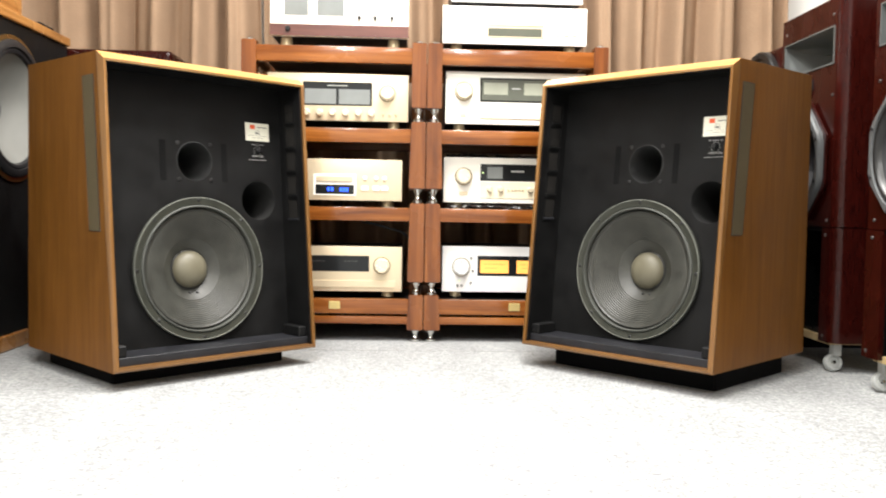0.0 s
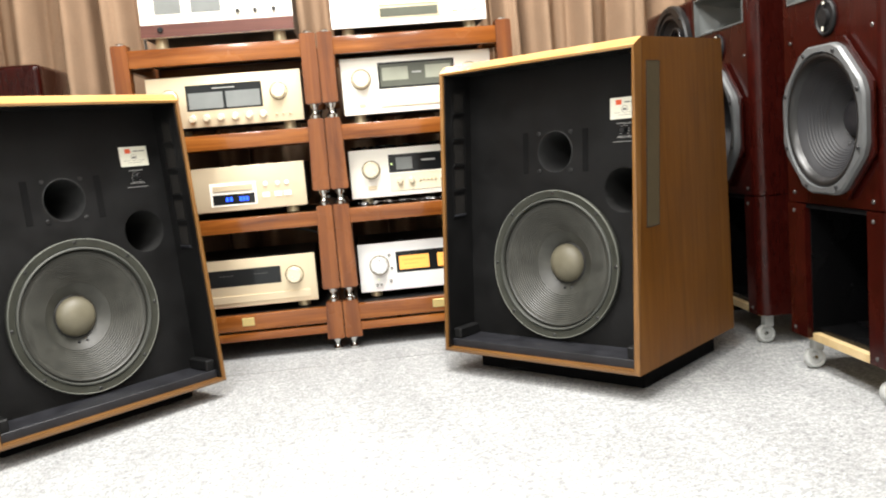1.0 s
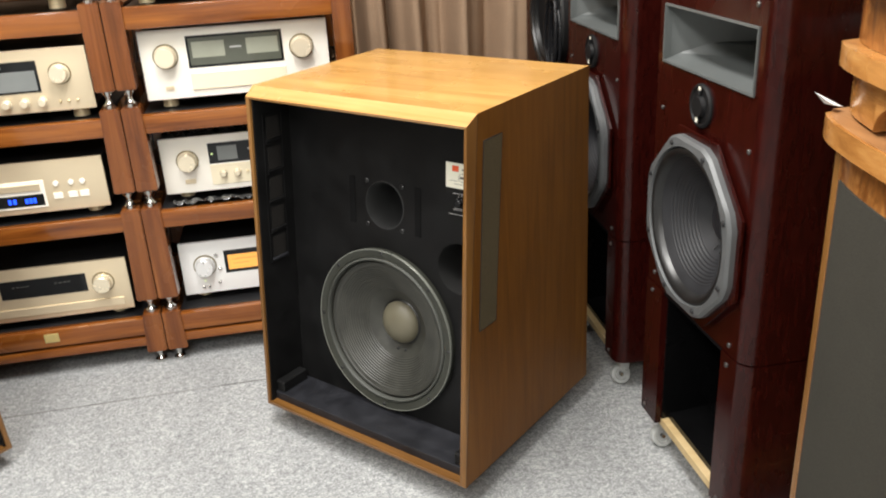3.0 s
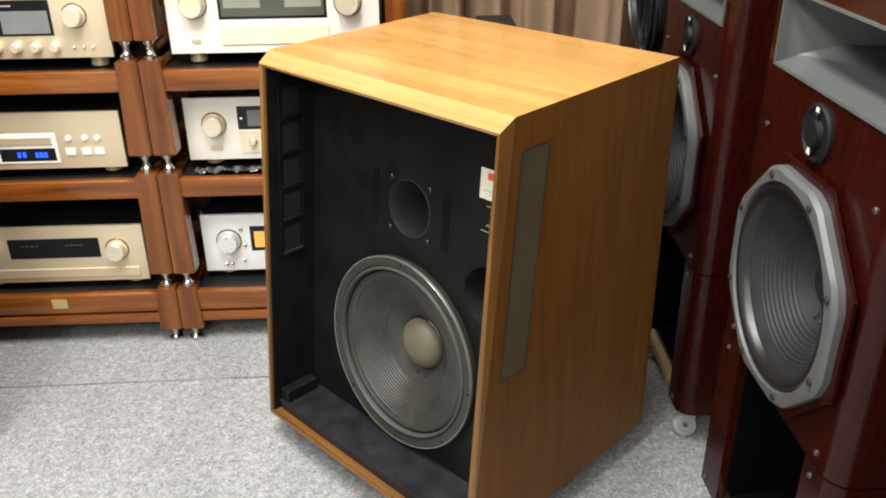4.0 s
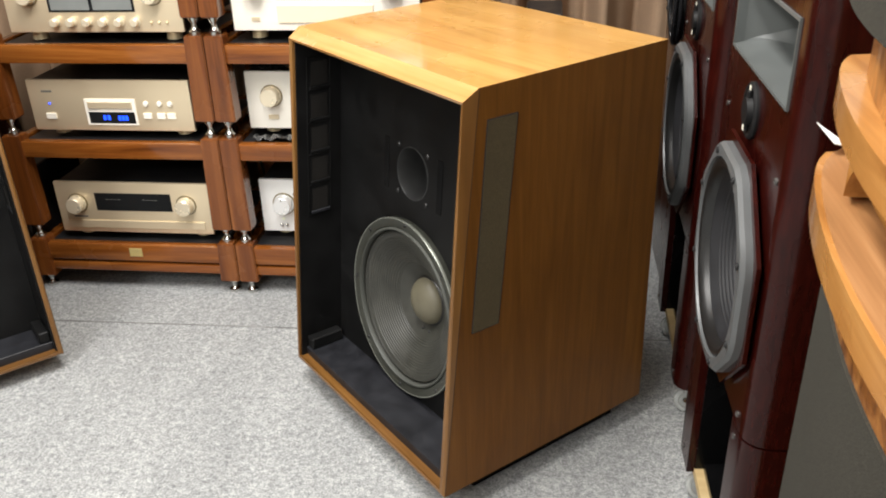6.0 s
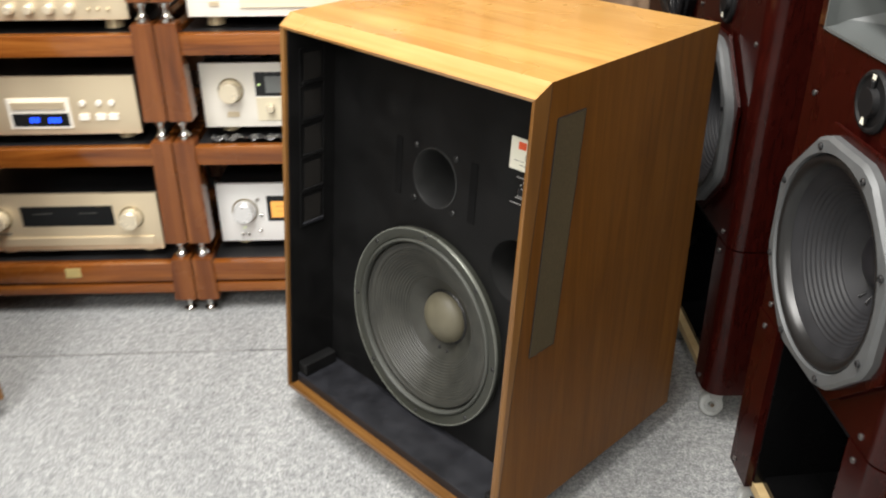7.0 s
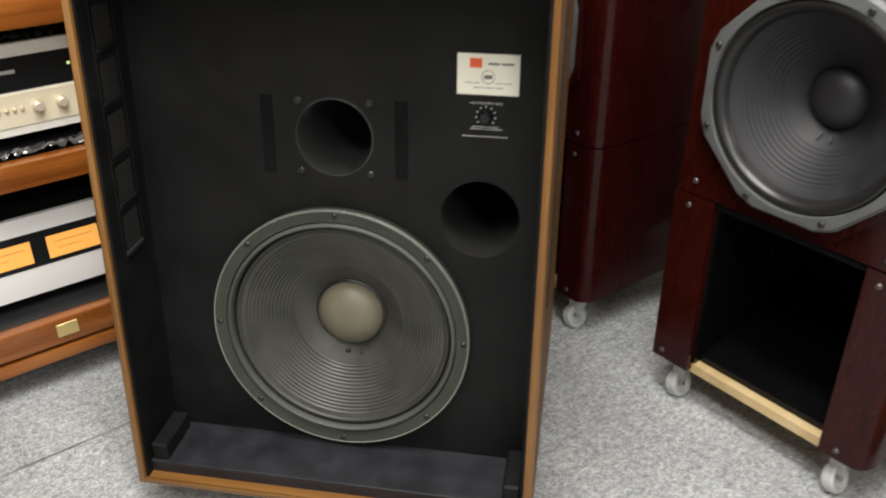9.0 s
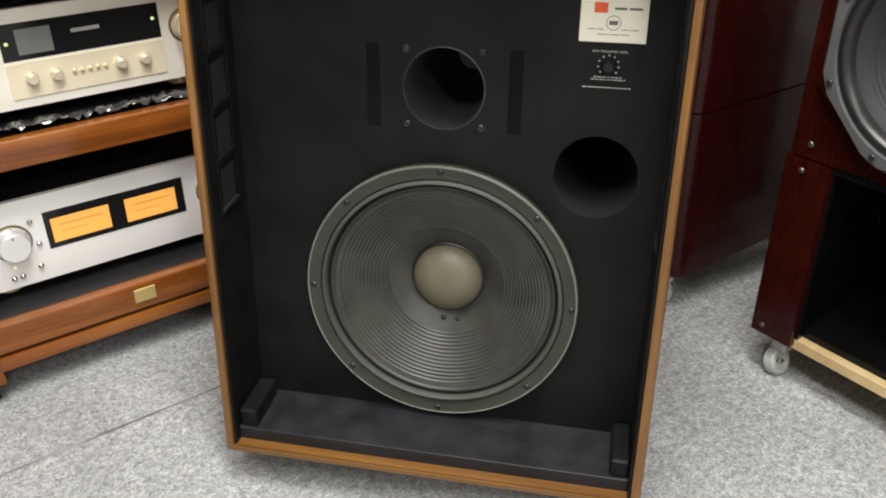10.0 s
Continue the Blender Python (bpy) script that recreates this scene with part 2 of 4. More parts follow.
KNOB_METAL = paint("turned_champagne_metal", (0.83, 0.74, 0.56), 0.28, 0.45, spread=0.04, relief=0)
KNOB_SILVER = paint("turned_silver_metal", (0.88, 0.88, 0.87), 0.28, 0.5, spread=0.04, relief=0)
CHAMPAGNE_PALE = brushed("pale_champagne_aluminium", (0.96, 0.925, 0.83), 0.4, metal=0.08)
SILVER = brushed("silver_aluminium", (0.97, 0.97, 0.95), 0.38, metal=0.08)
GOLD_TRIM = brushed("gold_aluminium", (0.78, 0.66, 0.42), 0.3)
METER_GLASS = paint("smoked_meter_glass", (0.1, 0.108, 0.085), 0.12, relief=0)
METER_GREY = paint("unlit_meter_face", (0.2, 0.215, 0.21), 0.12, relief=0)
METER_OLIVE = paint("pale_olive_meter_face", (0.33, 0.345, 0.275), 0.2, relief=0)
FLAP_GOLD = paint("smooth_pale_gold", (0.86, 0.78, 0.58), 0.36, 0.15, spread=0.03, relief=0)
KNOB_RING = paint("dark_gold_ring", (0.23, 0.18, 0.09), 0.35, 0.5, relief=0)
METER_DARK = paint("dark_display", (0.012, 0.0135, 0.0145), 0.1, relief=0, spec=0.35)
METER_ORANGE = glow("lit_amber_meter", (0.85, 0.4, 0.085), 0.6)
METER_MARK = paint("brown_meter_print", (0.35, 0.14, 0.03), 0.5, relief=0)
BLUE_LED = glow("blue_display_segments", (0.012, 0.075, 1.0), 2.0)
GREEN_LED = glow("pale_green_led", (0.7, 0.9, 0.4), 0.8)
WALL_PAINT = paint("white_wall_paint", (0.78, 0.77, 0.74), 0.7, spread=0.03, relief=0.05)
CASTER = paint("clear_white_caster_plastic", (0.78, 0.8, 0.78), 0.2, relief=0)
CASTER.node_tree.nodes["Principled BSDF"].inputs["Transmission Weight"].default_value = 0.6
PAPER = paint("white_paper", (0.8, 0.8, 0.78), 0.7, relief=0)
PLASTIC_WRAP = paint("clear_wrap_film", (0.05, 0.05, 0.05), 0.06, 0.0, relief=0.5, grain=70, spec=0.9)


# ---- mesh helpers ----
def mesh_of(name, bm, mat, smooth=0.0):
    bmesh.ops.recalc_face_normals(bm, faces=bm.faces)
    me = bpy.data.meshes.new(name)
    if smooth:
        for f in bm.faces:
            f.smooth = True
        for e in bm.edges:
            if len(e.link_faces) == 2 and e.calc_face_angle(0) > smooth:
                e.smooth = False
    bm.to_mesh(me)
    bm.free()
    me.materials.append(mat)
    return me


def part(name, bm, mat, parent=None, label="", smooth=0.0, m=None):
    ob = new(name, mesh_of(name, bm, mat, smooth))
    ob.parent = parent
    if m is not None:
        ob.matrix_basis = m
    return tagged(ob, label)


def thing(name, m, label, category, group="", kind=""):
    ob = new(name)
    ob.matrix_basis = m
    return tagged(ob, label, category, group, kind)


def box(x0, x1, y0, y1, z0, z1, bevel=0.0, bm=None, seg=1):
    own = bm or bmesh.new()
    r = bmesh.ops.create_cube(own, size=1)
    bmesh.ops.transform(own, matrix=Matrix.Translation(((x0 + x1) / 2, (y0 + y1) / 2, (z0 + z1) / 2)) @ Matrix.Diagonal((x1 - x0, y1 - y0, z1 - z0, 1)), verts=r["verts"])
    if bevel:
        edges = list({e for v in r["verts"] for e in v.link_edges})
        bmesh.ops.bevel(own, geom=edges, offset=bevel, segments=seg, affect="EDGES", profile=0.6)
    return own


def hexa(a, b, bm=None):
    """A solid between two quads of four points each."""
    bm = bm or bmesh.new()
    va, vb = [bm.verts.new(p) for p in a], [bm.verts.new(p) for p in b]
    bm.faces.new(va), bm.faces.new(vb[::-1])
    for i in range(4):
        j = (i + 1) % 4
        bm.faces.new((va[i], vb[i], vb[j], va[j]))
    return bm


def lathe(profile, segs=48, m=Matrix.Identity(4), bm=None, close=False):
    """Turns (radius, height) pairs round the z axis of m."""
    bm = bm or bmesh.new()
    rings = []
    for r, h in profile:
        if r < 1e-6:
            rings.append([bm.verts.new(m @ Vector((0, 0, h)))])
        else:
            rings.append([bm.verts.new(m @ Vector((r * math.cos(2 * math.pi * k / segs), r * math.sin(2 * math.pi * k / segs), h))) for k in range(segs)])
    if close:
        rings.append(rings[0])
    for a, b in zip(rings, rings[1:]):
        for k in range(segs):
            j = (k + 1) % segs
            q = [a[k % len(a)], a[j % len(a)], b[j % len(b)], b[k % len(b)]]
            q = [v for i, v in enumerate(q) if v not in q[:i]]
            if len(q) > 2:
                bm.faces.new(q)
    return bm


def prism(points, z0, z1, m=Matrix.Identity(4), bm=None, bevel=0.0):
    """A plan outline raised from z0 to z1."""
    bm = bm or bmesh.new()
    lo = [bm.verts.new(m @ Vector((x, y, z0))) for x, y in points]
    hi = [bm.verts.new(m @ Vector((x, y, z1))) for x, y in points]
    made = [bm.faces.new(lo[::-1]), bm.faces.new(hi)]
    for i in range(len(points)):
        j = (i + 1) % len(points)
        bm.faces.new((lo[i], lo[j], hi[j], hi[i]))
    if bevel:
        edges = list({e for f in made for e in f.edges})
        bmesh.ops.bevel(bm, geom=edges, offset=bevel, segments=2, affect="EDGES")
    return bm


def holed(outer, holes, depth, m):
    """A board outline with round holes, its face at height 0 of m and its back at -depth."""
    bm = bmesh.new()
    edges = []
    loops = [outer] + [[(cx + r * math.cos(2 * math.pi * k / 40), cy + r * math.sin(2 * math.pi * k / 40)) for k in range(40)] for cx, cy, r in holes]
    for pts in loops:
        vs = [bm.verts.new((x, y, 0)) for x, y in pts]
        edges += [bm.edges.new((vs[i], vs[(i + 1) % len(vs)])) for i in range(len(vs))]
    bmesh.ops.triangle_fill(bm, edges=edges, use_beauty=True)
    ext = bmesh.ops.extrude_face_region(bm, geom=list(bm.faces))
    bmesh.ops.translate(bm, verts=[v for v in ext["geom"] if isinstance(v, bmesh.types.BMVert)], vec=(0, 0, -depth))
    bmesh.ops.transform(bm, matrix=m, verts=bm.verts)
    return bm


def text_part(name, words, size, mat, parent, m):
    cu = bpy.data.curves.new(name, "FONT")
    cu.body, cu.size, cu.align_x, cu.align_y, cu.extrude = words, size, "CENTER", "CENTER", 0.0002
    cu.materials.append(mat)
    ob = new(name, cu)
    ob.parent, ob.matrix_basis = parent, m
    return ob


def tube(points, radius, bm=None, segs=8):
    """A round rod along a line of points."""
    bm = bm or bmesh.new()
    pts = [Vector(p) for p in points]
    rings = []
    for i, p in enumerate(pts):
        d = (pts[min(i + 1, len(pts) - 1)] - pts[max(i - 1, 0)]).normalized()
        q = d.to_track_quat("Z", "Y").to_matrix()
        rings.append([bm.verts.new(p + q @ Vector((radius * math.cos(2 * math.pi * k / segs), radius * math.sin(2 * math.pi * k / segs), 0))) for k in range(segs)])
    for a, b in zip(rings, rings[1:]):
        for k in range(segs):
            bm.faces.new((a[k], a[(k + 1) % segs], b[(k + 1) % segs], b[k]))
    bm.faces.new(rings[0][::-1]), bm.faces.new(rings[-1])
    return bm


FACE_FRONT = pose(0, 0, 0, 90, 0, 0)  # turns the z axis to -y


# ---- setting ----
floor = tagged(new("floor", mesh_of("floor", box(-3.2, 3.2, -2.6, 3.9, -0.05, 0), CARPET)), "grey speckled loop-pile carpet covering the whole showroom floor", "floor", kind="structure")
SEAM = [(-3.2, 2.78), (-1.2, 2.785), (-0.4, 2.79), (0.1, 2.797), (0.6, 2.803), (1.3, 2.81), (3.2, 2.82)]
seam = thing("carpet_seam", pose(0, 0, 0), "carpet joint running across the floor, its edge slightly lifted", "carpet seam", kind="structure")
lip, gap = bmesh.new(), bmesh.new()
for (xa, ya), (xb, yb) in zip(SEAM, SEAM[1:]):
    hexa([(xa, ya - 0.03, -0.002), (xb, yb - 0.03, -0.002), (xb, yb, -0.002), (xa, ya, -0.002)], [(xa, ya - 0.006, 0.0012), (xb, yb - 0.006, 0.0012), (xb, yb, 0.0012), (xa, ya, 0.0012)], lip)
    hexa([(xa, ya - 0.001, -0.001), (xb, yb - 0.001, -0.001), (xb, yb + 0.009, -0.001), (xa, ya + 0.009, -0.001)], [(xa, ya - 0.001, 0.0016), (xb, yb - 0.001, 0.0016), (xb, yb + 0.0038, 0.0014), (xa, ya + 0.0038, 0.0014)], gap)
part("lifted_edge", lip, CARPET, seam)
# No groove is cut; its shade is this dark strip.
part("joint_line", gap, SEAM_SHADE, seam, "dark strip for the shade in the joint")
for name, dims in {"wall_north": (-3.2, 3.2, 3.78, 3.9), "wall_south": (-3.2, 3.2, -2.6, -2.5), "wall_west": (-3.2, -3.1, -2.5, 3.78), "wall_east": (3.1, 3.2, -2.5, 3.78)}.items():
    tagged(new(name, mesh_of(name, box(*dims, 0, 2.6), WALL_PAINT)), "plain white painted showroom wall", "wall", kind="structure")
tagged(new("ceiling", mesh_of("ceiling", box(-3.2, 3.2, -2.6, 3.9, 2.6, 2.7), WALL_PAINT)), "plain white showroom ceiling", "ceiling", kind="structure")


def curtain(x0, x1, y, height, seed):
    rng = random.Random(seed)
    bm = bmesh.new()
    n = int((x1 - x0) / 0.0085)
    ph, xs, ys = 0.0, [], []
    step = 0.0
    for i in range(n + 1):
        if i % 16 == 0:
            step = rng.uniform(0.24, 0.46)
            amp = rng.uniform(0.058, 0.084)
        ph += step
        xs.append(x0 + (x1 - x0) * i / n)
        ys.append((amp * math.sin(ph) + 0.35 * amp * math.sin(2.3 * ph + 1), rng.uniform(-0.001, 0.001)))
    levels = [0.01, 0.4, 0.8, 1.1, 1.4, 1.8, 2.35]
    cols = []
    for x, (d, e) in zip(xs, ys):
        cols.append([bm.verts.new((x + 0.012 * math.sin(z * 2 + x * 9), y + d * (1.05 - 0.12 * z) + e, z)) for z in levels])
    for a, b in zip(cols, cols[1:]):
        for k in range(len(levels) - 1):
            bm.faces.new((a[k], b[k], b[k + 1], a[k + 1]))
    ob = new("curtain", mesh_of("curtain", bm, CURTAIN, smooth=3.0))
    so = ob.modifiers.new("cloth", "SOLIDIFY")
    so.thickness = 0.003
    return tagged(ob, "floor-length brown pleated curtain hung along the wall", "curtain", "wall curtains")


curtain(-2.6, -0.6, 3.62, 2.35, 3)
curtain(-0.59, 1.57, 3.62, 2.35, 8)
tagged(new("curtain_rail", mesh_of("curtain_rail", tube([(-2.7, 3.62, 2.37), (1.65, 3.62, 2.37)], 0.015), STEEL, 0.5)), "bright metal curtain rail along the wall", "curtain rail", kind="structure")


def fixture(x, y, sx, sy):
    t = thing("ceiling_light", pose(x, y, 2.6), "white ceiling light fitting with fluorescent tubes", "ceiling light", "ceiling lights")
    part("housing", box(-sx / 2 - 0.03, sx / 2 + 0.03, -sy / 2 - 0.03, sy / 2 + 0.03, -0.06, 0, 0.006), WALL_PAINT, t)


for lamp_row in LAMPS:
    fixture(*lamp_row[:4])


# ---- the pair of studio loudspeakers ----
SLOPE, BASE, TOP, WIDE, DEEP = 0.092, 0.063, 0.847, 0.602, 0.524
FOOT_DEEP, BROW = 0.535, 0.839  # depth along the bottom; height of the top where its front bevel begins


def lean(z):
    return SLOPE * (z - BASE)


ANG = math.degrees(math.atan(SLOPE))
BAFFLE = Matrix.Translation((0, 0.112, BASE)) @ pose(0, 0, 0, 90 - ANG, 0, 0)  # x across, y up the board, z towards the listener


def on_baffle(x, z, out=0.0):
    return BAFFLE @ Matrix.Translation((x, (z - BASE) * 1.0042, out))


def cone_profile(r0, h0, r1, h1, ribs, a, b, amp):
    out = []
    for i in range(121):
        k = i / 120
        r = r0 + (r1 - r0) * k
        h = h0 + (h1 - h0) * (k ** 1.12)
        if a < r < b:
            h += amp * math.cos((r - a) / (b - a) * 2 * math.pi * ribs)
        out.append((r, h))
    return out


def dome(r, h0, rise, n=9):
    return [(r * math.cos(math.pi / 2 * k / n), h0 + rise * math.sin(math.pi / 2 * k / n)) for k in range(n)] + [(0, h0 + rise)]


def screw(parent, m, r=0.006, name="screw", mat=None):
    bm = lathe([(r, 0), (r, r * 0.35), (r * 0.75, r * 0.6), (r * 0.4, r * 0.62), (r * 0.35, r * 0.3), (0, r * 0.3)], 12, m)
    return part(name, bm, mat or DARK_STEEL, parent, smooth=0.6)


def studio_speaker(m, label, plinth=BASE):
    t = thing("studio_speaker", m, label, "loudspeaker", "pair of studio loudspeakers")
    th, tx = 0.02, 0.0125
    zb, zt, w = BASE + 0.011, TOP - th, WIDE
    fo = lambda z: lean(z) + 0.004 + 0.02 * (z - BASE) / (TOP - BASE)
    rear = {BASE: FOOT_DEEP, TOP: DEEP}
    edge = {BASE: (fo(BASE), BASE), TOP: (0.0945, BROW)}  # where the bevel begins, y and z
    nose = {BASE: (lean(BASE) + 0.001, BASE + 0.004), TOP: (0.0665, BROW - 0.019)}  # where it ends
    brow = BROW - 0.0245
    # four mitred boards with a bevelled lip round the front
    for x, xi in ((0, tx), (w, w - tx)):
        outer = [(x, *edge[BASE]), (x, rear[BASE], BASE), (x, DEEP, TOP), (x, *edge[TOP])]
        inner = [(xi, fo(zb), zb), (xi, DEEP, zb), (xi, DEEP, zt), (xi, fo(zt), brow + 0.004)]
        part("side_panel", hexa(outer, inner), WALNUT_V_SHADED, t)
        s = 1 if x == 0 else -1
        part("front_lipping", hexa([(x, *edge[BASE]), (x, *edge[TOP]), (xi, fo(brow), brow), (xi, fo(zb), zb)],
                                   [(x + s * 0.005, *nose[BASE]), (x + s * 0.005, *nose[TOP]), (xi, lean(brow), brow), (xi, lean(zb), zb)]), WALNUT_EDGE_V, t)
        part("joint_line", tube([(x + s * 0.0002, fo(BASE) + 0.001, BASE + 0.004), (x + s * 0.0002, edge[TOP][0] + 0.001, BROW - 0.004)], 0.0007, segs=6), JOINT, t)
    for z, zi in ((BASE, zb), (TOP, brow)):
        e, g, back = edge[z], nose[z], rear[z]
        outer = [(0, *e), (w, *e), (w, back, z), (0, back, z)]
        inner = [(tx, e[0], zi + (0.004 if z == TOP else 0)), (w - tx, e[0], zi + (0.004 if z == TOP else 0)), (w - tx, back, zb if z == BASE else zt), (tx, back, zb if z == BASE else zt)]
        # Top in the lightened walnut, bottom in the darkened copy.
        part("top_panel" if z == TOP else "bottom_panel", hexa(outer, inner), WALNUT_H_LIT if z == TOP else WALNUT_EDGE_SHADED, t)
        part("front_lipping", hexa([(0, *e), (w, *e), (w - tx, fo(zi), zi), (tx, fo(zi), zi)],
                                   [(0.005, *g), (w - 0.005, *g), (w - tx, lean(zi), zi), (tx, lean(zi), zi)]), WALNUT_EDGE_LIT if z == TOP else WALNUT_EDGE_SHADED, t)
    part("back_panel", box(tx, w - tx, DEEP - 0.022, DEEP - 0.003, zb, zt), BLACK_BAFFLE, t)
    part("plinth", box(0.044, 0.558, 0.105, 0.5, BASE - plinth, BASE + 0.002, 0.003), BLACK_FELT, t, "black recessed plinth")
    # black linings of the front recess
    part("inner_lining", hexa([(tx - 0.001, lean(zb) + 0.006, zb), (tx + 0.004, lean(zb) + 0.006, zb), (tx + 0.004, lean(brow) + 0.006, brow), (tx - 0.001, lean(brow) + 0.006, brow)],
                              [(tx - 0.001, 0.25, zb), (tx + 0.004, 0.25, zb), (tx + 0.004, 0.25, brow), (tx - 0.001, 0.25, brow)]), BLACK_BAFFLE, t)
    part("inner_lining", hexa([(w - tx + 0.001, lean(zb) + 0.006, zb), (w - tx - 0.004, lean(zb) + 0.006, zb), (w - tx - 0.004, lean(brow) + 0.006, brow), (w - tx + 0.001, lean(brow) + 0.006, brow)],
                              [(w - tx + 0.001, 0.25, zb), (w - tx - 0.004, 0.25, zb), (w - tx - 0.004, 0.25, brow), (w - tx + 0.001, 0.25, brow)]), BLACK_BAFFLE, t)
    part("inner_lining", box(tx + 0.004, w - tx - 0.004, 0.021, 0.13, zb - 0.001, zb + 0.021, 0.001), BLACK_SHELF, t)
    part("inner_lining", box(tx + 0.004, w - tx - 0.004, lean(zt) + 0.007, 0.2, brow - 0.002, brow + 0.003), BLACK_BAFFLE, t)
    hi = (brow - 0.003 - BASE) * 1.0042
    board = [(tx + 0.004, 0.0245), (w - tx - 0.004, 0.0245), (w - tx - 0.004, hi), (tx + 0.004, hi)]
    up = lambda z: (z - BASE) * 1.0042
    part("baffle", holed(board, [(0.301, up(0.298), 0.172), (0.3015, up(0.588), 0.0525), (0.502, up(0.484), 0.0562)], 0.02, BAFFLE), BLACK_BAFFLE, t, "matt black painted front baffle")
    # bass driver
    at = on_baffle(0.301, 0.2955, 0.005)
    d = part("woofer", lathe([(0.172, -0.024), (0.1935, -0.005), (0.1938, 0.008), (0.1925, 0.0105), (0.1895, 0.0102), (0.187, 0.0092), (0.1755, 0.0085), (0.1735, 0.006), (0.171, 0.003)], 72, at), FRAME_OLIVE, t, "fifteen inch bass driver with olive-grey cast frame", 0.7)
    part("rim_edge", lathe([(0.1942, 0.006), (0.1946, 0.0095), (0.193, 0.0118), (0.1915, 0.0112)], 72, at), RIM_EDGE, d, "bright worn rim edge", 1.2)
    part("gasket_ring", lathe([(0.1732, 0.004), (0.173, 0.0095), (0.171, 0.0115), (0.1687, 0.0115), (0.167, 0.009), (0.1665, 0.002)], 72, at), GASKET, d, smooth=0.9)
    part("surround", lathe([(0.1675, 0.002), (0.167, -0.003), (0.1655, -0.0045), (0.164, -0.002), (0.1625, 0.001), (0.1605, 0.0022), (0.1585, 0.001), (0.157, -0.0015), (0.1555, -0.002)], 72, at), SURROUND, d, smooth=1.2)
    part("cone", lathe(cone_profile(0.156, -0.002, 0.05, -0.062, 13, 0.086, 0.15, 0.0009), 72, at), CONE, d, smooth=1.2)
    part("dust_cap", lathe(dome(0.0515, -0.058, 0.031, 12), 48, at), CAP_TAN, d, "tan-grey felt dust cap", 1.2)
    part("cap_joint", lathe([(0.0505, -0.0575), (0.0522, -0.0555), (0.0545, -0.0562), (0.056, -0.0595)], 48, at), RUBBER, d, smooth=1.2)
    for k in range(8):
        a = math.pi / 4 * k + math.pi / 2
        screw(d, at @ Matrix.Translation((0.1855 * math.cos(a), 0.1855 * math.sin(a), 0.0085)), 0.0046)
    for dx in (-0.011, 0.011):
        part("lead_terminal", lathe(dome(0.004, 0, 0.004, 4), 10, at @ Matrix.Translation((0.006 + dx, -0.0655, -0.0515))), BLACK_SATIN, d, smooth=1.2)
    # high-frequency horn mouth
    at = on_baffle(0.3015, 0.588)
    h = part("horn_mouth", lathe([(0.0545, -0.0005), (0.0542, 0.0012), (0.053, 0.0015), (0.0518, -0.001), (0.0495, -0.03), (0.0445, -0.09), (0.036, -0.16), (0.025, -0.24), (0, -0.24)], 48, at), HORN_BLACK, t, "round black horn mouth", 0.9)
    for k in range(4):
        a = math.pi / 2 * k + math.pi / 4
        screw(h, at @ Matrix.Translation((0.0695 * math.cos(a), 0.0695 * math.sin(a), 0.0)), 0.0055)
    for x in (0.208, 0.394):
        part("slot_strip", box(-0.0085, 0.0085, -0.054, 0.054, 0, 0.0014, 0.0006), SLOT_FELT, t, "narrow black felt strip", m=on_baffle(x, 0.588))
    # Black disc added so the depth of the port stays dark.
    part("port_shade_disc", lathe([(0.052, -0.189), (0, -0.189)], 32, on_baffle(0.502, 0.484)), BLACK_FELT, t)
    part("port_tube", lathe([(0.0562, -0.0012), (0.0552, -0.0014), (0.0546, -0.004), (0.054, -0.19), (0, -0.19)], 48, on_baffle(0.502, 0.484)), PORT_CARD, t, "round black bass port", 0.9)
    # label and level control
    plate = part("label_plate", box(-0.04, 0.04, -0.0262, 0.0262, 0, 0.0012, 0.0004), LABEL_CARD, t, "cream paper maker's label with red mark", m=on_baffle(0.5075, 0.683))
    part("printed_mark", box(-0.024, -0.008, 0.0085, 0.0205, 0.0012, 0.0015), RED_LOGO, plate, m=Matrix.Translation((0, 0, 0)))
    for x0, x1 in ((0.0, 0.0145), (0.017, 0.0325)):
        part("printed_bar", box(x0, x1, 0.0125, 0.0152, 0.0012, 0.0015), INK, plate)
    part("printed_ring", lathe([(0.0088, 0.0012), (0.0088, 0.0015), (0.008, 0.0015), (0.008, 0.0012)], 28, Matrix.Translation((0.0, -0.003, 0))), INK, plate)
    part("printed_mark", box(-0.0052, 0.0052, -0.0055, -0.0005, 0.0012, 0.0015), INK, plate)
    for x0, x1, z0 in ((-0.03, -0.021, -0.0112), (-0.0195, -0.011, -0.0112), (0.0095, 0.018, -0.0112), (0.0195, 0.03, -0.0112), (-0.0185, -0.006, -0.0172), (-0.0045, 0.0085, -0.0172), (0.01, 0.0195, -0.0172)):
        part("printed_bar", box(x0, x1, z0, z0 + 0.0009, 0.0012, 0.0015), INK, plate)
    ctl = part("level_control", lathe([(0.0095, 0), (0.0095, 0.004), (0.0075, 0.006), (0.0072, 0.013), (0.006, 0.014), (0, 0.014)], 24, on_baffle(0.506, 0.629)), BLACK_GLOSS, t, "small black level knob", 0.6)
    text_part("control_lettering", "HIGH FREQUENCY LEVEL", 0.0038, WHITE_PRINT, ctl, on_baffle(0.5065, 0.646, 0.0008))
    for k in range(9):
        a = math.radians(-40 + 260 * k / 8)
        part("scale_dot", box(-0.0009, 0.0009, -0.0009, 0.0009, 0, 0.0005), WHITE_PRINT, ctl, m=on_baffle(0.506 + 0.0125 * math.cos(a), 0.629 + 0.0125 * math.sin(a)))
    rng = random.Random(11)
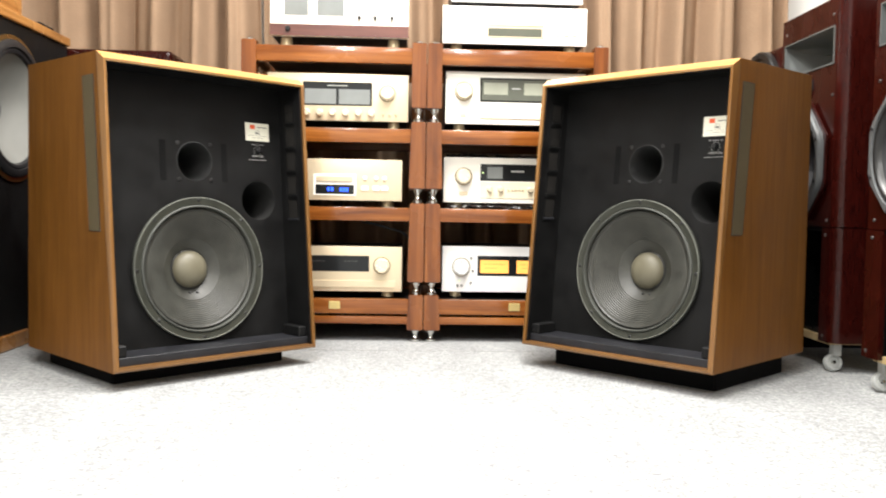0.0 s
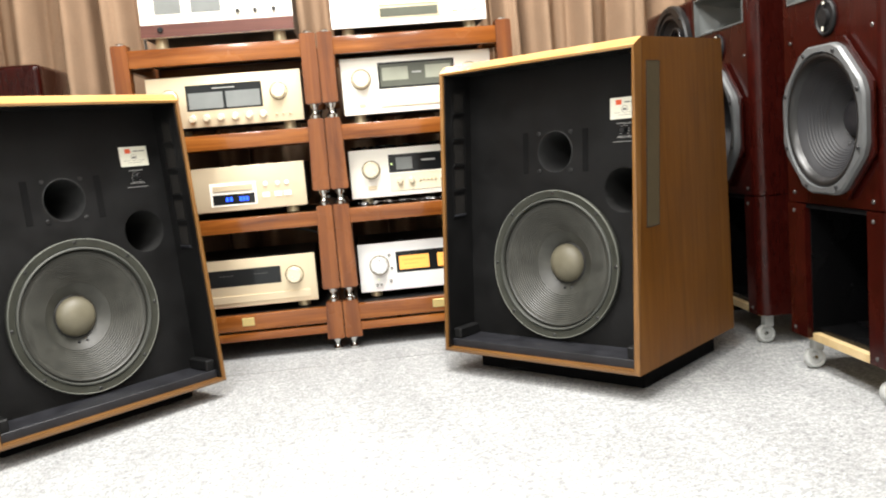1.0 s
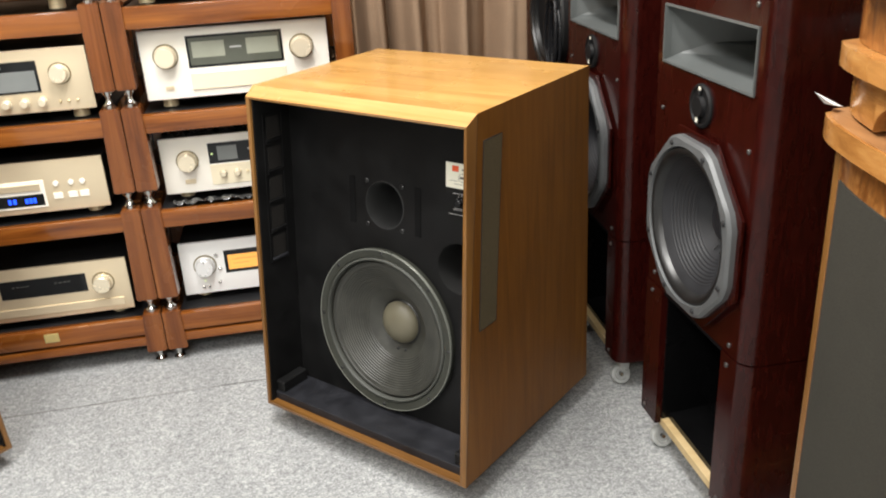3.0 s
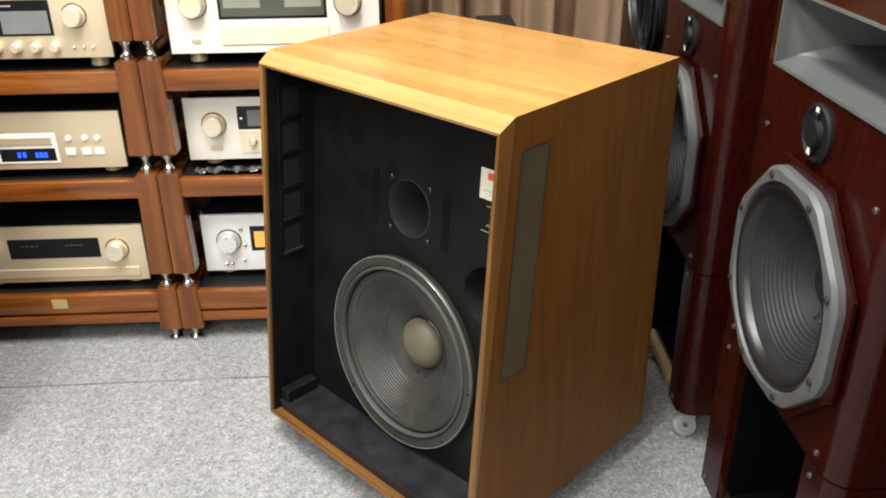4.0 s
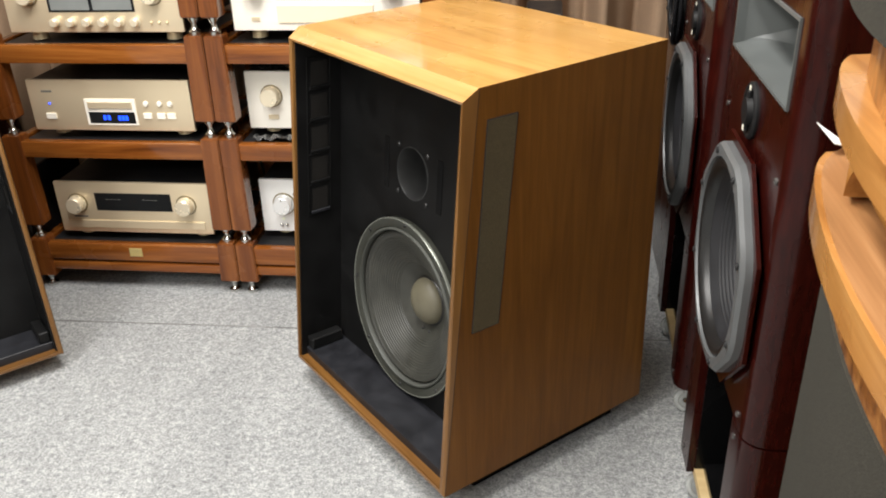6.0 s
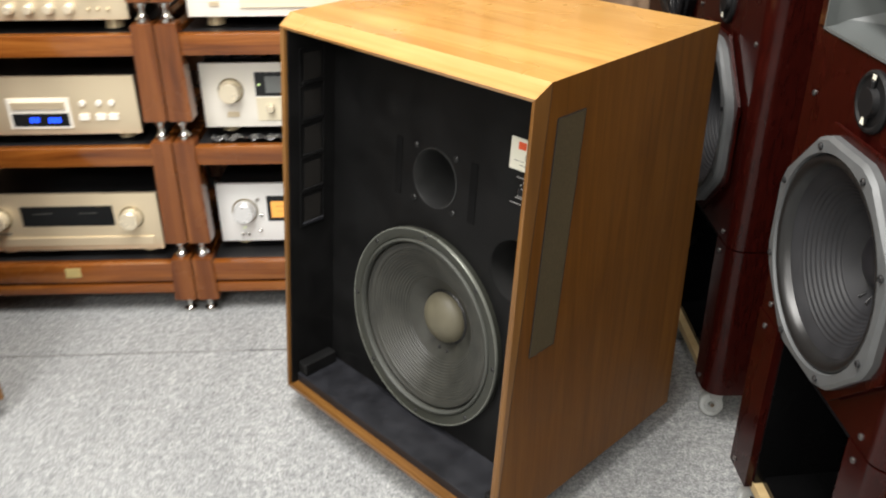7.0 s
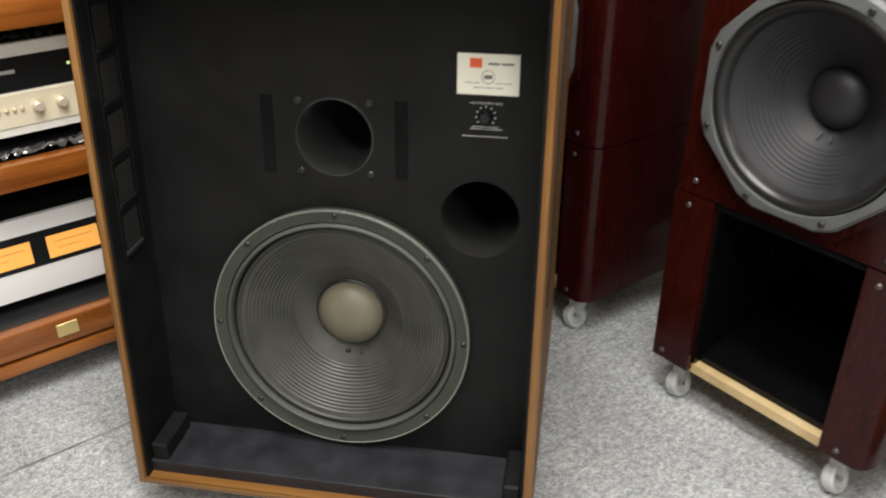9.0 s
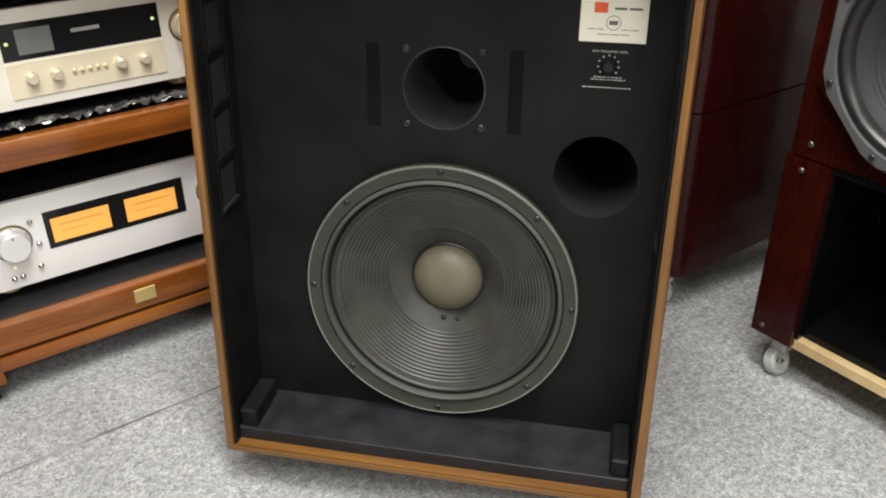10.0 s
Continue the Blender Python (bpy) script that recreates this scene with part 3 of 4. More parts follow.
    for z, half, hh in ((0.6148, 0.018, 0.0006), (0.6118, 0.021, 0.0006), (0.602, 0.031, 0.0006)):
        x = -half
        while x < half - 0.002:
            run = rng.uniform(0.002, 0.0055)
            part("printed_bar", box(x, min(x + run, half), -hh, hh, 0, 0.0005), WHITE_PRINT, ctl, m=on_baffle(0.507, z))
            x += run + 0.0012
    # cleats in the lower corners
    for x0, x1 in ((tx + 0.005, tx + 0.031), (w - tx - 0.031, w - tx - 0.005)):
        part("corner_cleat", box(x0, x1, 0.025, 0.106, zb + 0.021, zb + 0.05, 0.003), BLACK_BAFFLE, t)
    # side grilles, framed and set into the outer panels; slotted frames inside
    for x, s in ((0.0, -1), (w, 1)):
        grid = [(0.111, 0.784), (0.173, 0.784), (0.133, 0.402), (0.074, 0.402)]
        a = [(x + s * 0.0012, y, z) for y, z in grid]
        part("side_grille", hexa([(x - s * 0.004, y, z) for y, z in grid], a), GRILLE_CLOTH, t, "olive-brown cloth side grille")
        bm = bmesh.new()
        for i in range(4):
            (ya, za), (yb, zb2) = grid[i], grid[(i + 1) % 4]
            tube([(x + s * 0.0005, ya, za), (x + s * 0.0005, yb, zb2)], 0.0011, bm, 6)
        part("grille_edge", bm, BLACK_SATIN, t)
    xi = tx + 0.004
    quad = lambda ya, yb, za, zb3, shift: [(ya + lean(za) + shift, za), (yb + lean(za) + shift, za), (yb + lean(zb3) + shift, zb3), (ya + lean(zb3) + shift, zb3)]
    for x, s in ((xi, 1), (w - xi, -1)):
        bm = bmesh.new()
        outline = quad(0.03, 0.085, 0.425, 0.775, 0.0)
        for i in range(4):
            (ya, za), (yb, zb2) = outline[i], outline[(i + 1) % 4]
            tube([(x + s * 0.001, ya, za), (x + s * 0.001, yb, zb2)], 0.001, bm, 6)
        for k in range(1, 5):
            z = 0.425 + 0.07 * k
            tube([(x + s * 0.001, 0.03 + lean(z), z), (x + s * 0.001, 0.085 + lean(z), z)], 0.0013, bm, 6)
        for k in range(5):
            za, zb2 = 0.425 + 0.07 * k + 0.01, 0.425 + 0.07 * k + 0.06
            cells = quad(0.04, 0.078, za, zb2, 0.0)
            sill = quad(0.036, 0.082, za - 0.005, za, 0.0)
            # Lowest sill is a lighter black: the light its lip catches, as colour.
            part("vent_sill", hexa([(x - s * 0.001, y, z) for y, z in sill], [(x + s * 0.0028, y + 0.001, z - 0.002) for y, z in sill]), BLACK_SHELF if k == 0 else BLACK_BAFFLE, t, "sloping black vent sill")
            part("vent_cloth", hexa([(x - s * 0.002, y, z) for y, z in cells], [(x + s * 0.0008, y, z) for y, z in cells]), VENT_CLOTH, t, "dim cloth behind a vent slot")
        part("vent_frame", bm, BLACK_BAFFLE, t, "black slotted vent frame")
    return t


studio_speaker(pose(0.348, 2.576, 0, 0, 0, -47.6), "walnut studio loudspeaker with open black front, standing on grey carpet")
studio_speaker(pose(-0.682, 2.152, -0.0155, 0, 0, 43.8), "walnut studio loudspeaker with open black front, beside the equipment racks", 0.0475)


# ---- equipment racks ----
def rack(x0, x1, y, label):
    t = thing("equipment_rack", pose(0, 0, 0), label, "hi-fi rack", "stacked equipment racks")
    pw, pd, deep = 0.049, 0.05, 0.47
    segments = [(0.787, 1.004), (0.518, 0.742), (0.203, 0.47), (0.04, 0.16)]
    for px in (x0, x1 - pw):
        for py in (y, y + deep - pd):
            for i, (za, zb) in enumerate(segments):
                s = 1 if px == x0 else -1
                f = 0.006 if i else 0.0
                xa, xb = px, px + pw
                lo = [(xa - (f if s < 0 else 0), py, za), (xb + (f if s > 0 else 0), py, za), (xb + (f if s > 0 else 0), py + pd, za), (xa - (f if s < 0 else 0), py + pd, za)]
                hi = [(xa, py, zb), (xb, py, zb), (xb, py + pd, zb), (xa, py + pd, zb)]
                bm = hexa(lo, hi)
                bmesh.ops.bevel(bm, geom=list(bm.edges), offset=0.003, segments=2, affect="EDGES")
                part("post", bm, RACK_Z, t, smooth=0.6)
                below = segments[i + 1][1] if i < 3 else 0.0
                h = za - below
                cx, cy = px + pw / 2, py + pd / 2
                part("spike_foot", lathe([(0.0, za + 0.001), (0.013, za + 0.001), (0.013, za - h * 0.18), (0.0075, za - h * 0.35), (0.0065, za - h * 0.55), (0.011, za - h * 0.72), (0.016, za - h * 0.8), (0.016, below + 0.0005), (0, below + 0.0005)], 16, Matrix.Translation((cx, cy, 0))), STEEL, t, "bright chromed spike foot", 0.7)
            if py == y:
                part("post_cap", lathe([(0.013, 1.003), (0.013, 1.009), (0.008, 1.013), (0, 1.014)], 16, Matrix.Translation((px + pw / 2, py + pd / 2, 0))), STEEL, t, smooth=0.7)
    xa, xb = x0 + pw - 0.002, x1 - pw + 0.002
    for za, zb in ((0.934, 0.988), (0.67, 0.718), (0.408, 0.454), (0.094, 0.145), (0.06, 0.086)):
        part("front_rail", box(xa, xb, y + 0.008, y + 0.036, za, zb, 0.004, seg=2), RACK_X, t, smooth=0.6)
        part("rear_rail", box(xa, xb, y + deep - 0.036, y + deep - 0.008, za, zb, 0.003), RACK_X, t)
        if zb - za > 0.03:
            part("shelf", box(xa, xb, y + 0.036, y + deep - 0.036, zb - 0.02, zb - 0.004, 0.001), BLACK_SATIN, t, "dark shelf board")
            for px in (x0 + 0.012, x1 - 0.037):
                part("side_rail", box(px, px + 0.025, y + pd - 0.002, y + deep - pd + 0.002, za, zb, 0.003), RACK_X, t)
    return t, (xa + xb) / 2


left_rack, _ = rack(-0.549, 0.0655, 2.972, "cherry-stained wooden equipment rack stacked four tiers high")
right_rack, _ = rack(0.0685, 0.676, 2.972, "cherry-stained wooden equipment rack with amplifiers on every tier")
for t, x in ((left_rack, -0.233), (right_rack, 0.376)):
    part("name_plate", box(x - 0.019, x + 0.019, 2.9775, 2.9802, 0.11, 0.136, 0.0006), GOLD_PLATE, t, "small brass name plate")


# ---- hi-fi components: x, z in metres on the plane of the front plate ----
def knob(parent, x, z, r, deep, mat, name="knob", skirt=0.0):
    pts = [(r, 0), (r, deep - 0.002), (r - 0.002, deep), (0, deep)]
    if skirt:
        pts = [(r + skirt, 0), (r + skirt, 0.003), (r, 0.0035)] + pts[1:]
    k = part(name, lathe(pts, 36, Matrix.Translation((x, -0.001, z)) @ FACE_FRONT), mat, parent, smooth=0.5)
    if skirt >= 0.003:
        q = r + skirt
        part("knob_ring", lathe([(q, -0.001), (q, 0.0012), (q + 0.003, 0.0012), (q + 0.0035, -0.001)], 36, Matrix.Translation((x, -0.001, z)) @ FACE_FRONT), KNOB_RING, k, "dark gold ring round the knob", 0.5)
    return k


def component(name, x0, x1, z0, z1, y, face, label, category, deep=0.36, foot=0.0, body=None):
    """Origin at the middle of the front plate's lower edge; parts in local metres, y inward."""
    cx = (x0 + x1) / 2
    t = thing(name, pose(cx, y, z0), label, category, "hi-fi components on the racks")
    w, h = (x1 - x0) / 2, z1 - z0
    part("front_plate", box(-w, w, 0, 0.012, 0, h, 0.002, seg=2), face, t, smooth=0.6)
    part("cover", box(-w + 0.004, w - 0.004, 0.0125, deep, 0.002, h - 0.004, 0.002), body or BLACK_SATIN, t, "black metal cover")
    for sx in (-1, 1):
        for fy in (0.05, deep - 0.05):
            part("foot", lathe([(0, 0.003), (0.019, 0.003), (0.021, -foot), (0, -foot)], 20, Matrix.Translation((sx * (w - 0.05), fy, 0))), DARK_STEEL if foot < 0.02 else GOLD_TRIM, t, smooth=0.6)
    return t


def panel(t, name, cx, xa, xb, za, zb, z0, mat, out=0.001, inn=0.0, parent=None, label=""):
    return part(name, box(xa - cx, xb - cx, -out, 0.004 + inn, za - z0, zb - z0, 0.0004), mat, parent or t, label)


# left rack, top: amplifier with wooden base board
x0, x1, z0, y = -0.462, 0.002, 1.022, 3.02
cx = (x0 + x1) / 2
a = component("stereo_amplifier", x0, x1, z0 + 0.002, 1.2, y, CHAMPAGNE_PALE, "pale gold stereo amplifier with two meters and wooden plinth", "amplifier", foot=0.034)
panel(a, "wood_base", cx, x0, x1, 1.024, 1.062, z0, PLINTH_WOOD, 0.006, label="red-brown wooden base board")
for xa, xb in ((-0.415, -0.335), (-0.305, -0.215)):
    panel(a, "meter", cx, xa, xb, 1.092, 1.15, z0, METER_GREY)
for x in (-0.164, -0.111, -0.054):
    knob(a, x - cx, 1.088 - z0, 0.006, 0.012, DARK_STEEL, "toggle_switch")
knob(a, -0.402 - cx, 1.045 - z0, 0.009, 0.012, BLACK_GLOSS, "headphone_socket")

# left rack: preamplifier with twin meters
x0, x1, z0, y = -0.468, 0.006, 0.744, 3.014
cx = (x0 + x1) / 2
a = component("meter_amplifier", x0, x1, z0, 0.902, y, CHAMPAGNE, "champagne amplifier with twin meters and a row of small knobs", "amplifier", foot=0.026)
win = panel(a, "meter_window", cx, -0.35, -0.117, 0.795, 0.874, z0, METER_DARK)
for xa, xb in ((-0.343, -0.238), (-0.229, -0.124)):
    panel(a, "meter_face", cx, xa, xb, 0.8, 0.85, z0, METER_GREY, 0.0016, parent=win)
panel(a, "maker_mark", cx, -0.268, -0.2, 0.86, 0.863, z0, WHITE_PRINT, 0.0016, parent=win)
for x in (-0.4, -0.066):
    k = knob(a, x - cx, 0.838 - z0, 0.0215, 0.026, KNOB_METAL, "volume_knob", 0.003)
for i in range(6):
    knob(a, -0.337 + 0.0436 * i - cx, 0.77 - z0, 0.0105, 0.018, KNOB_METAL, "small_knob", 0.002)
for i in range(3):
    knob(a, -0.078 + 0.021 * i - cx, 0.768 - z0, 0.0035, 0.006, GOLD_TRIM, "push_button")

# left rack: disc player
x0, x1, z0, y = -0.469, -0.012, 0.476, 3.02
cx = (x0 + x1) / 2
a = component("disc_player", x0, x1, z0, 0.616, y, CHAMPAGNE, "champagne disc player with blue lit display", "disc player", foot=0.02)
bay = panel(a, "display_bay", cx, -0.312, -0.168, 0.492, 0.565, z0, CHAMPAGNE_PALE, 0.003)
panel(a, "disc_tray", cx, -0.302, -0.178, 0.54, 0.557, z0, CHAMPAGNE, 0.0075, parent=bay)
win = panel(a, "display", cx, -0.305, -0.174, 0.497, 0.529, z0, METER_DARK, 0.0036, parent=bay, label="dark display with blue digits")
for xa, zz in ((-0.264, 0.507), (-0.252, 0.507), (-0.222, 0.506), (-0.212, 0.506), (-0.202, 0.506)):
    b2 = box(xa - cx, xa + 0.0075 - cx, -0.0042, -0.0036, zz - z0, zz + 0.013 - z0)
    box(xa + 0.0022 - cx, xa + 0.0053 - cx, -0.0044, -0.0042, zz + 0.004 - z0, zz + 0.009 - z0, bm=b2)
    part("digit_block", b2, BLUE_LED, win)
for i, x in enumerate((-0.138, -0.1, -0.071)):
    knob(a, x - cx, 0.552 - z0, 0.0075, 0.005, CHAMPAGNE_PALE, "round_button")
    panel(a, "flat_button", cx, x - 0.0115, x + 0.0115, 0.511, 0.526, z0, CHAMPAGNE_PALE, 0.004)
panel(a, "power_button", cx, -0.428, -0.4, 0.508, 0.524, z0, CHAMPAGNE_PALE, 0.004)
panel(a, "maker_mark", cx, -0.43, -0.4, 0.582, 0.587, z0, INK, 0.0008)
knob(a, -0.413 - cx, 0.551 - z0, 0.0032, 0.002, BLUE_LED, "power_lamp")

# left rack: integrated amplifier with dark window
x0, x1, z0, y = -0.464, -0.008, 0.166, 3.022
cx = (x0 + x1) / 2
a = component("integrated_amplifier", x0, x1, z0, 0.32, y, CHAMPAGNE, "champagne integrated amplifier with dark meter window and two knobs", "amplifier", foot=0.02)
win = panel(a, "meter_window", cx, -0.347, -0.12, 0.234, 0.288, z0, METER_DARK)
for x in (-0.295, -0.185):
    for k in range(4):
        panel(a, "scale_bar", cx, x - 0.02 + 0.012 * k, x - 0.012 + 0.012 * k, 0.268, 0.2695, z0, INK, 0.0016, parent=win)
for x in (-0.402, -0.077):
    knob(a, x - cx, 0.255 - z0, 0.0235, 0.028, KNOB_METAL, "volume_knob", 0.003)
panel(a, "control_flap", cx, -0.44, -0.03, 0.18, 0.203, z0, CHAMPAGNE, 0.0035)
panel(a, "maker_mark", cx, -0.42, -0.38, 0.212, 0.216, z0, INK, 0.0006)

# right rack, top pair
x0, x1, z0, y = 0.118, 0.609, 1.014, 3.02
cx = (x0 + x1) / 2
a = component("disc_transport", x0, x1, z0, 1.14, y, SILVER, "pale silver disc transport on top of the rack", "disc player", foot=0.026)
bay = panel(a, "display_bay", cx, 0.264, 0.463, 1.036, 1.106, z0, CHAMPAGNE, 0.003)
panel(a, "display", cx, 0.272, 0.455, 1.04, 1.068, z0, METER_GLASS, 0.0036, parent=bay)
panel(a, "disc_tray", cx, 0.27, 0.457, 1.078, 1.098, z0, SILVER, 0.007, parent=bay)
for x in (0.5, 0.53, 0.56):
    panel(a, "flat_button", cx, x, x + 0.02, 1.046, 1.05, z0, CHAMPAGNE, 0.003)
x0, x1, z0, y = 0.146, 0.594, 1.155, 3.025
component("stacked_tuner", x0, x1, z0, 1.27, y, SILVER, "silver component stacked on the disc transport", "tuner", foot=0.015)

# right rack: large power amplifier
x0, x1, z0, y = 0.132, 0.612, 0.744, 3.03
cx = (x0 + x1) / 2
a = component("power_amplifier", x0, x1, z0, 0.922, y, CHAMPAGNE_PALE, "large pale champagne amplifier with wide meter window", "amplifier", foot=0.026)
win = panel(a, "meter_window", cx, 0.249, 0.494, 0.82, 0.902, z0, METER_DARK)
panel(a, "meter_glass", cx, 0.255, 0.488, 0.826, 0.896, z0, METER_GLASS, 0.0013, parent=win)
for xa, xb in ((0.262, 0.345), (0.4, 0.482)):
    panel(a, "meter_face", cx, xa, xb, 0.845, 0.886, z0, METER_OLIVE, 0.0016, parent=win)
panel(a, "maker_mark", cx, 0.358, 0.388, 0.864, 0.869, z0, WHITE_PRINT, 0.0016, parent=win)
for x in (0.194, 0.542):
    knob(a, x - cx, 0.854 - z0, 0.026, 0.028, KNOB_METAL, "volume_knob", 0.003)
panel(a, "control_flap", cx, 0.25, 0.496, 0.764, 0.806, z0, FLAP_GOLD, 0.004)
panel(a, "power_button", cx, 0.182, 0.203, 0.768, 0.778, z0, CHAMPAGNE, 0.003)

# right rack: integrated amplifier still in clear wrap
x0, x1, z0, y = 0.131, 0.594, 0.476, 3.055
cx = (x0 + x1) / 2
a = component("control_amplifier", x0, x1, z0, 0.632, y, CHAMPAGNE_PALE, "pale champagne control amplifier with gold control strip", "amplifier", foot=0.02)
win = panel(a, "display_window", cx, 0.258, 0.508, 0.552, 0.61, z0, METER_DARK)
panel(a, "display_face", cx, 0.282, 0.335, 0.56, 0.6, z0, METER_GREY, 0.0016, parent=win)
panel(a, "maker_mark", cx, 0.365, 0.41, 0.583, 0.589, z0, WHITE_PRINT, 0.0016, parent=win)
knob(win, 0.267 - cx, 0.58 - z0, 0.0028, 0.003, GREEN_LED, "indicator_lamp")
knob(win, 0.497 - cx, 0.585 - z0, 0.0028, 0.003, GREEN_LED, "indicator_lamp")
strip = panel(a, "control_strip", cx, 0.258, 0.508, 0.492, 0.548, z0, FLAP_GOLD, 0.0025)
for x in (0.291, 0.329, 0.432, 0.472):
    knob(strip, x - cx, 0.5225 - z0, 0.0088, 0.016, KNOB_METAL, "small_knob", 0.002)
for i in range(5):
    knob(strip, 0.357 + 0.0125 * i - cx, 0.5225 - z0, 0.0035, 0.007, GOLD_TRIM, "push_button")
for x in (0.2, 0.553):
    knob(a, x - cx, 0.566 - z0, 0.024, 0.028, KNOB_METAL, "volume_knob", 0.003)
panel(a, "power_button", cx, 0.186, 0.214, 0.502, 0.514, z0, CHAMPAGNE, 0.003)

# right rack: integrated amplifier with amber meters
x0, x1, z0, y = 0.131, 0.594, 0.166, 3.057
cx = (x0 + x1) / 2
a = component("amber_meter_amplifier", x0, x1, z0, 0.325, y, SILVER, "silver integrated amplifier with two lit amber meters", "amplifier", foot=0.02)
win = panel(a, "meter_window", cx, 0.254, 0.5, 0.222, 0.292, z0, METER_DARK)
for xa, xb in ((0.264, 0.363), (0.391, 0.484)):
    panel(a, "meter_face", cx, xa, xb, 0.232, 0.277, z0, METER_ORANGE, 0.0016, parent=win, label="glowing amber meter")
    panel(a, "scale_bar", cx, xa + 0.012, xb - 0.012, 0.2625, 0.2638, z0, METER_MARK, 0.002, parent=win)
    panel(a, "needle", cx, xa + 0.016, xa + 0.06, 0.2495, 0.2505, z0, METER_MARK, 0.002, parent=win)
for x in (0.198, 0.556):
    k = knob(a, x - cx, 0.252 - z0, 0.0255, 0.026, KNOB_SILVER, "volume_knob", 0.004)
    panel(a, "knob_pointer", cx, x - 0.0012, x + 0.0012, 0.268, 0.276, z0, INK, 0.0275, parent=k)
for x, z in ((0.232, 0.283), (0.238, 0.24), (0.186, 0.188), (0.2, 0.188), (0.232, 0.198)):
    knob(a, x - cx, z - z0, 0.0045, 0.007, STEEL, "push_button")
knob(a, 0.192 - cx, 0.205 - z0, 0.002, 0.002, GREEN_LED, "power_lamp")


# ---- tall mahogany loudspeakers on castors ----
def tall_speaker(m, label, wx=0.206):
    """Local axes: x across the front from the far side, y inward, z up; wx: the driver's place across."""
    t = thing("tall_speaker", m, label, "loudspeaker", "tall mahogany loudspeakers")
    w, deep, zj, zt, ch = 0.388, 0.46, 0.42, 1.078, 0.03
    corner = [(w - 0.012 + 0.032 * math.sin(a * math.pi / 14), 0.036 * (1 - math.cos(a * math.pi / 14))) for a in range(8)]
    # upper cabinet as a shell round the horn opening
    hx0, hx1, hz0, hz1 = 0.03, 0.362, 0.893, 0.995
    up = part("upper_cabinet", prism([(0, 0.022), (0, ch), (-0.02, ch * 1.8), (-0.02, deep), (w + 0.02, deep), *corner[::-1], (w - 0.012, 0.15), (0.02, 0.15), (0.02, 0.022)], zj + 0.002, hz0 - 0.004), MAHOGANY, t, "glossy dark red mahogany upper cabinet", 0.5)
    face = holed([(0.006, 0), (w - 0.0125, 0), (w - 0.0125, hz0 - zj - 0.004), (0.006, hz0 - zj - 0.004)], [(wx, 0.193, 0.147)], 0.0215, Matrix.Translation((0, 0, zj + 0.002)) @ FACE_FRONT)
    part("front_board", face, MAHOGANY, up)
    outer = [(-0.02, ch * 1.8), (-0.02, deep), (w + 0.02, deep), *corner[::-1], (0.006, 0), (0, ch * 0.6)]
    part("top_board", prism(outer, hz1 + 0.003, zt), MAHOGANY, up, smooth=0.5)
    part("horn_cheek", prism([(-0.02, ch * 1.8), (-0.02, deep), (hx0 + 0.05, deep), (hx0 - 0.002, 0.0), (0.006, 0), (0, ch * 0.6)], hz0 - 0.004, hz1 + 0.003), MAHOGANY, up, smooth=0.5)
    part("horn_cheek", prism([*corner[::-1], (hx1 + 0.002, 0.0), (hx1 - 0.05, deep), (w + 0.02, deep)], hz0 - 0.004, hz1 + 0.003), MAHOGANY, up, smooth=0.5)
    # flared rectangular horn: bowed lips above and below, narrowing to a slot at the throat
    bm = bmesh.new()
    xc, zc, half, cols = (hx0 + hx1) / 2, (hz0 + hz1) / 2, (hx1 - hx0) / 2 - 0.0005, 18
    sheets = []
    for s in (-1, 1):
        sheet = []
        for i in range(cols + 1):
            u = 2 * i / cols - 1
            arc = 0.028 + 0.085 * (1 - u * u)
            sheet.append([bm.verts.new(p) for p in (
                (xc + half * u, 0.001, zc + s * 0.0508),
                (xc + half * u * 0.99, arc * 0.5, zc + s * 0.0478),
                (xc + half * u * 0.97, arc, zc + s * 0.041),
                (xc + half * u * 0.8, arc + 0.05, zc + s * 0.022),
                (xc + half * u * 0.35, 0.24, zc + s * 0.014))])
        sheets.append(sheet)
        for a, b in zip(sheet, sheet[1:]):
            for j in range(4):
                bm.faces.new((a[j], b[j], b[j + 1], a[j + 1]))
    for i in (0, cols):
        for j in range(4):
            bm.faces.new((sheets[0][i][j], sheets[0][i][j + 1], sheets[1][i][j + 1], sheets[1][i][j]))
    bm.faces.new([c[4] for c in sheets[0]] + [c[4] for c in sheets[1]][::-1])
    horn = part("horn", bm, HORN_GREY, up, "grey painted rectangular horn", 0.35)
    bm = bmesh.new()
    box(hx0 - 0.001, hx1 + 0.001, -0.003, 0.012, hz1 - 0.001, hz1 + 0.003, bm=bm)
    box(hx0 - 0.001, hx1 + 0.001, -0.003, 0.012, hz0 - 0.004, hz0 - 0.0, bm=bm)
    box(hx0 - 0.001, hx0 + 0.002, -0.003, 0.012, hz0, hz1 - 0.001, bm=bm)
    box(hx1 - 0.002, hx1 + 0.001, -0.003, 0.012, hz0, hz1 - 0.001, bm=bm)
    part("horn_lip", bm, HORN_GREY, up)
    # level control
    at = Matrix.Translation((0.196, 0, 0.838)) @ FACE_FRONT
    k = part("level_control", lathe([(0.04, 0), (0.04, 0.004), (0.037, 0.007), (0.034, 0.007), (0.031, 0.004), (0.02, 0.004), (0.018, 0.012), (0.0, 0.012)], 40, at), BLACK_KNOB, up, "round black level control", 0.5)
    part("grip", box(-0.0045, 0.0045, -0.029, 0.029, 0.004, 0.0105, 0.002), BLACK_KNOB, k, m=at)
    part("grip_line", box(-0.0012, 0.0012, -0.004, 0.012, 0.0103, 0.0109), LABEL_CARD, k, m=at)
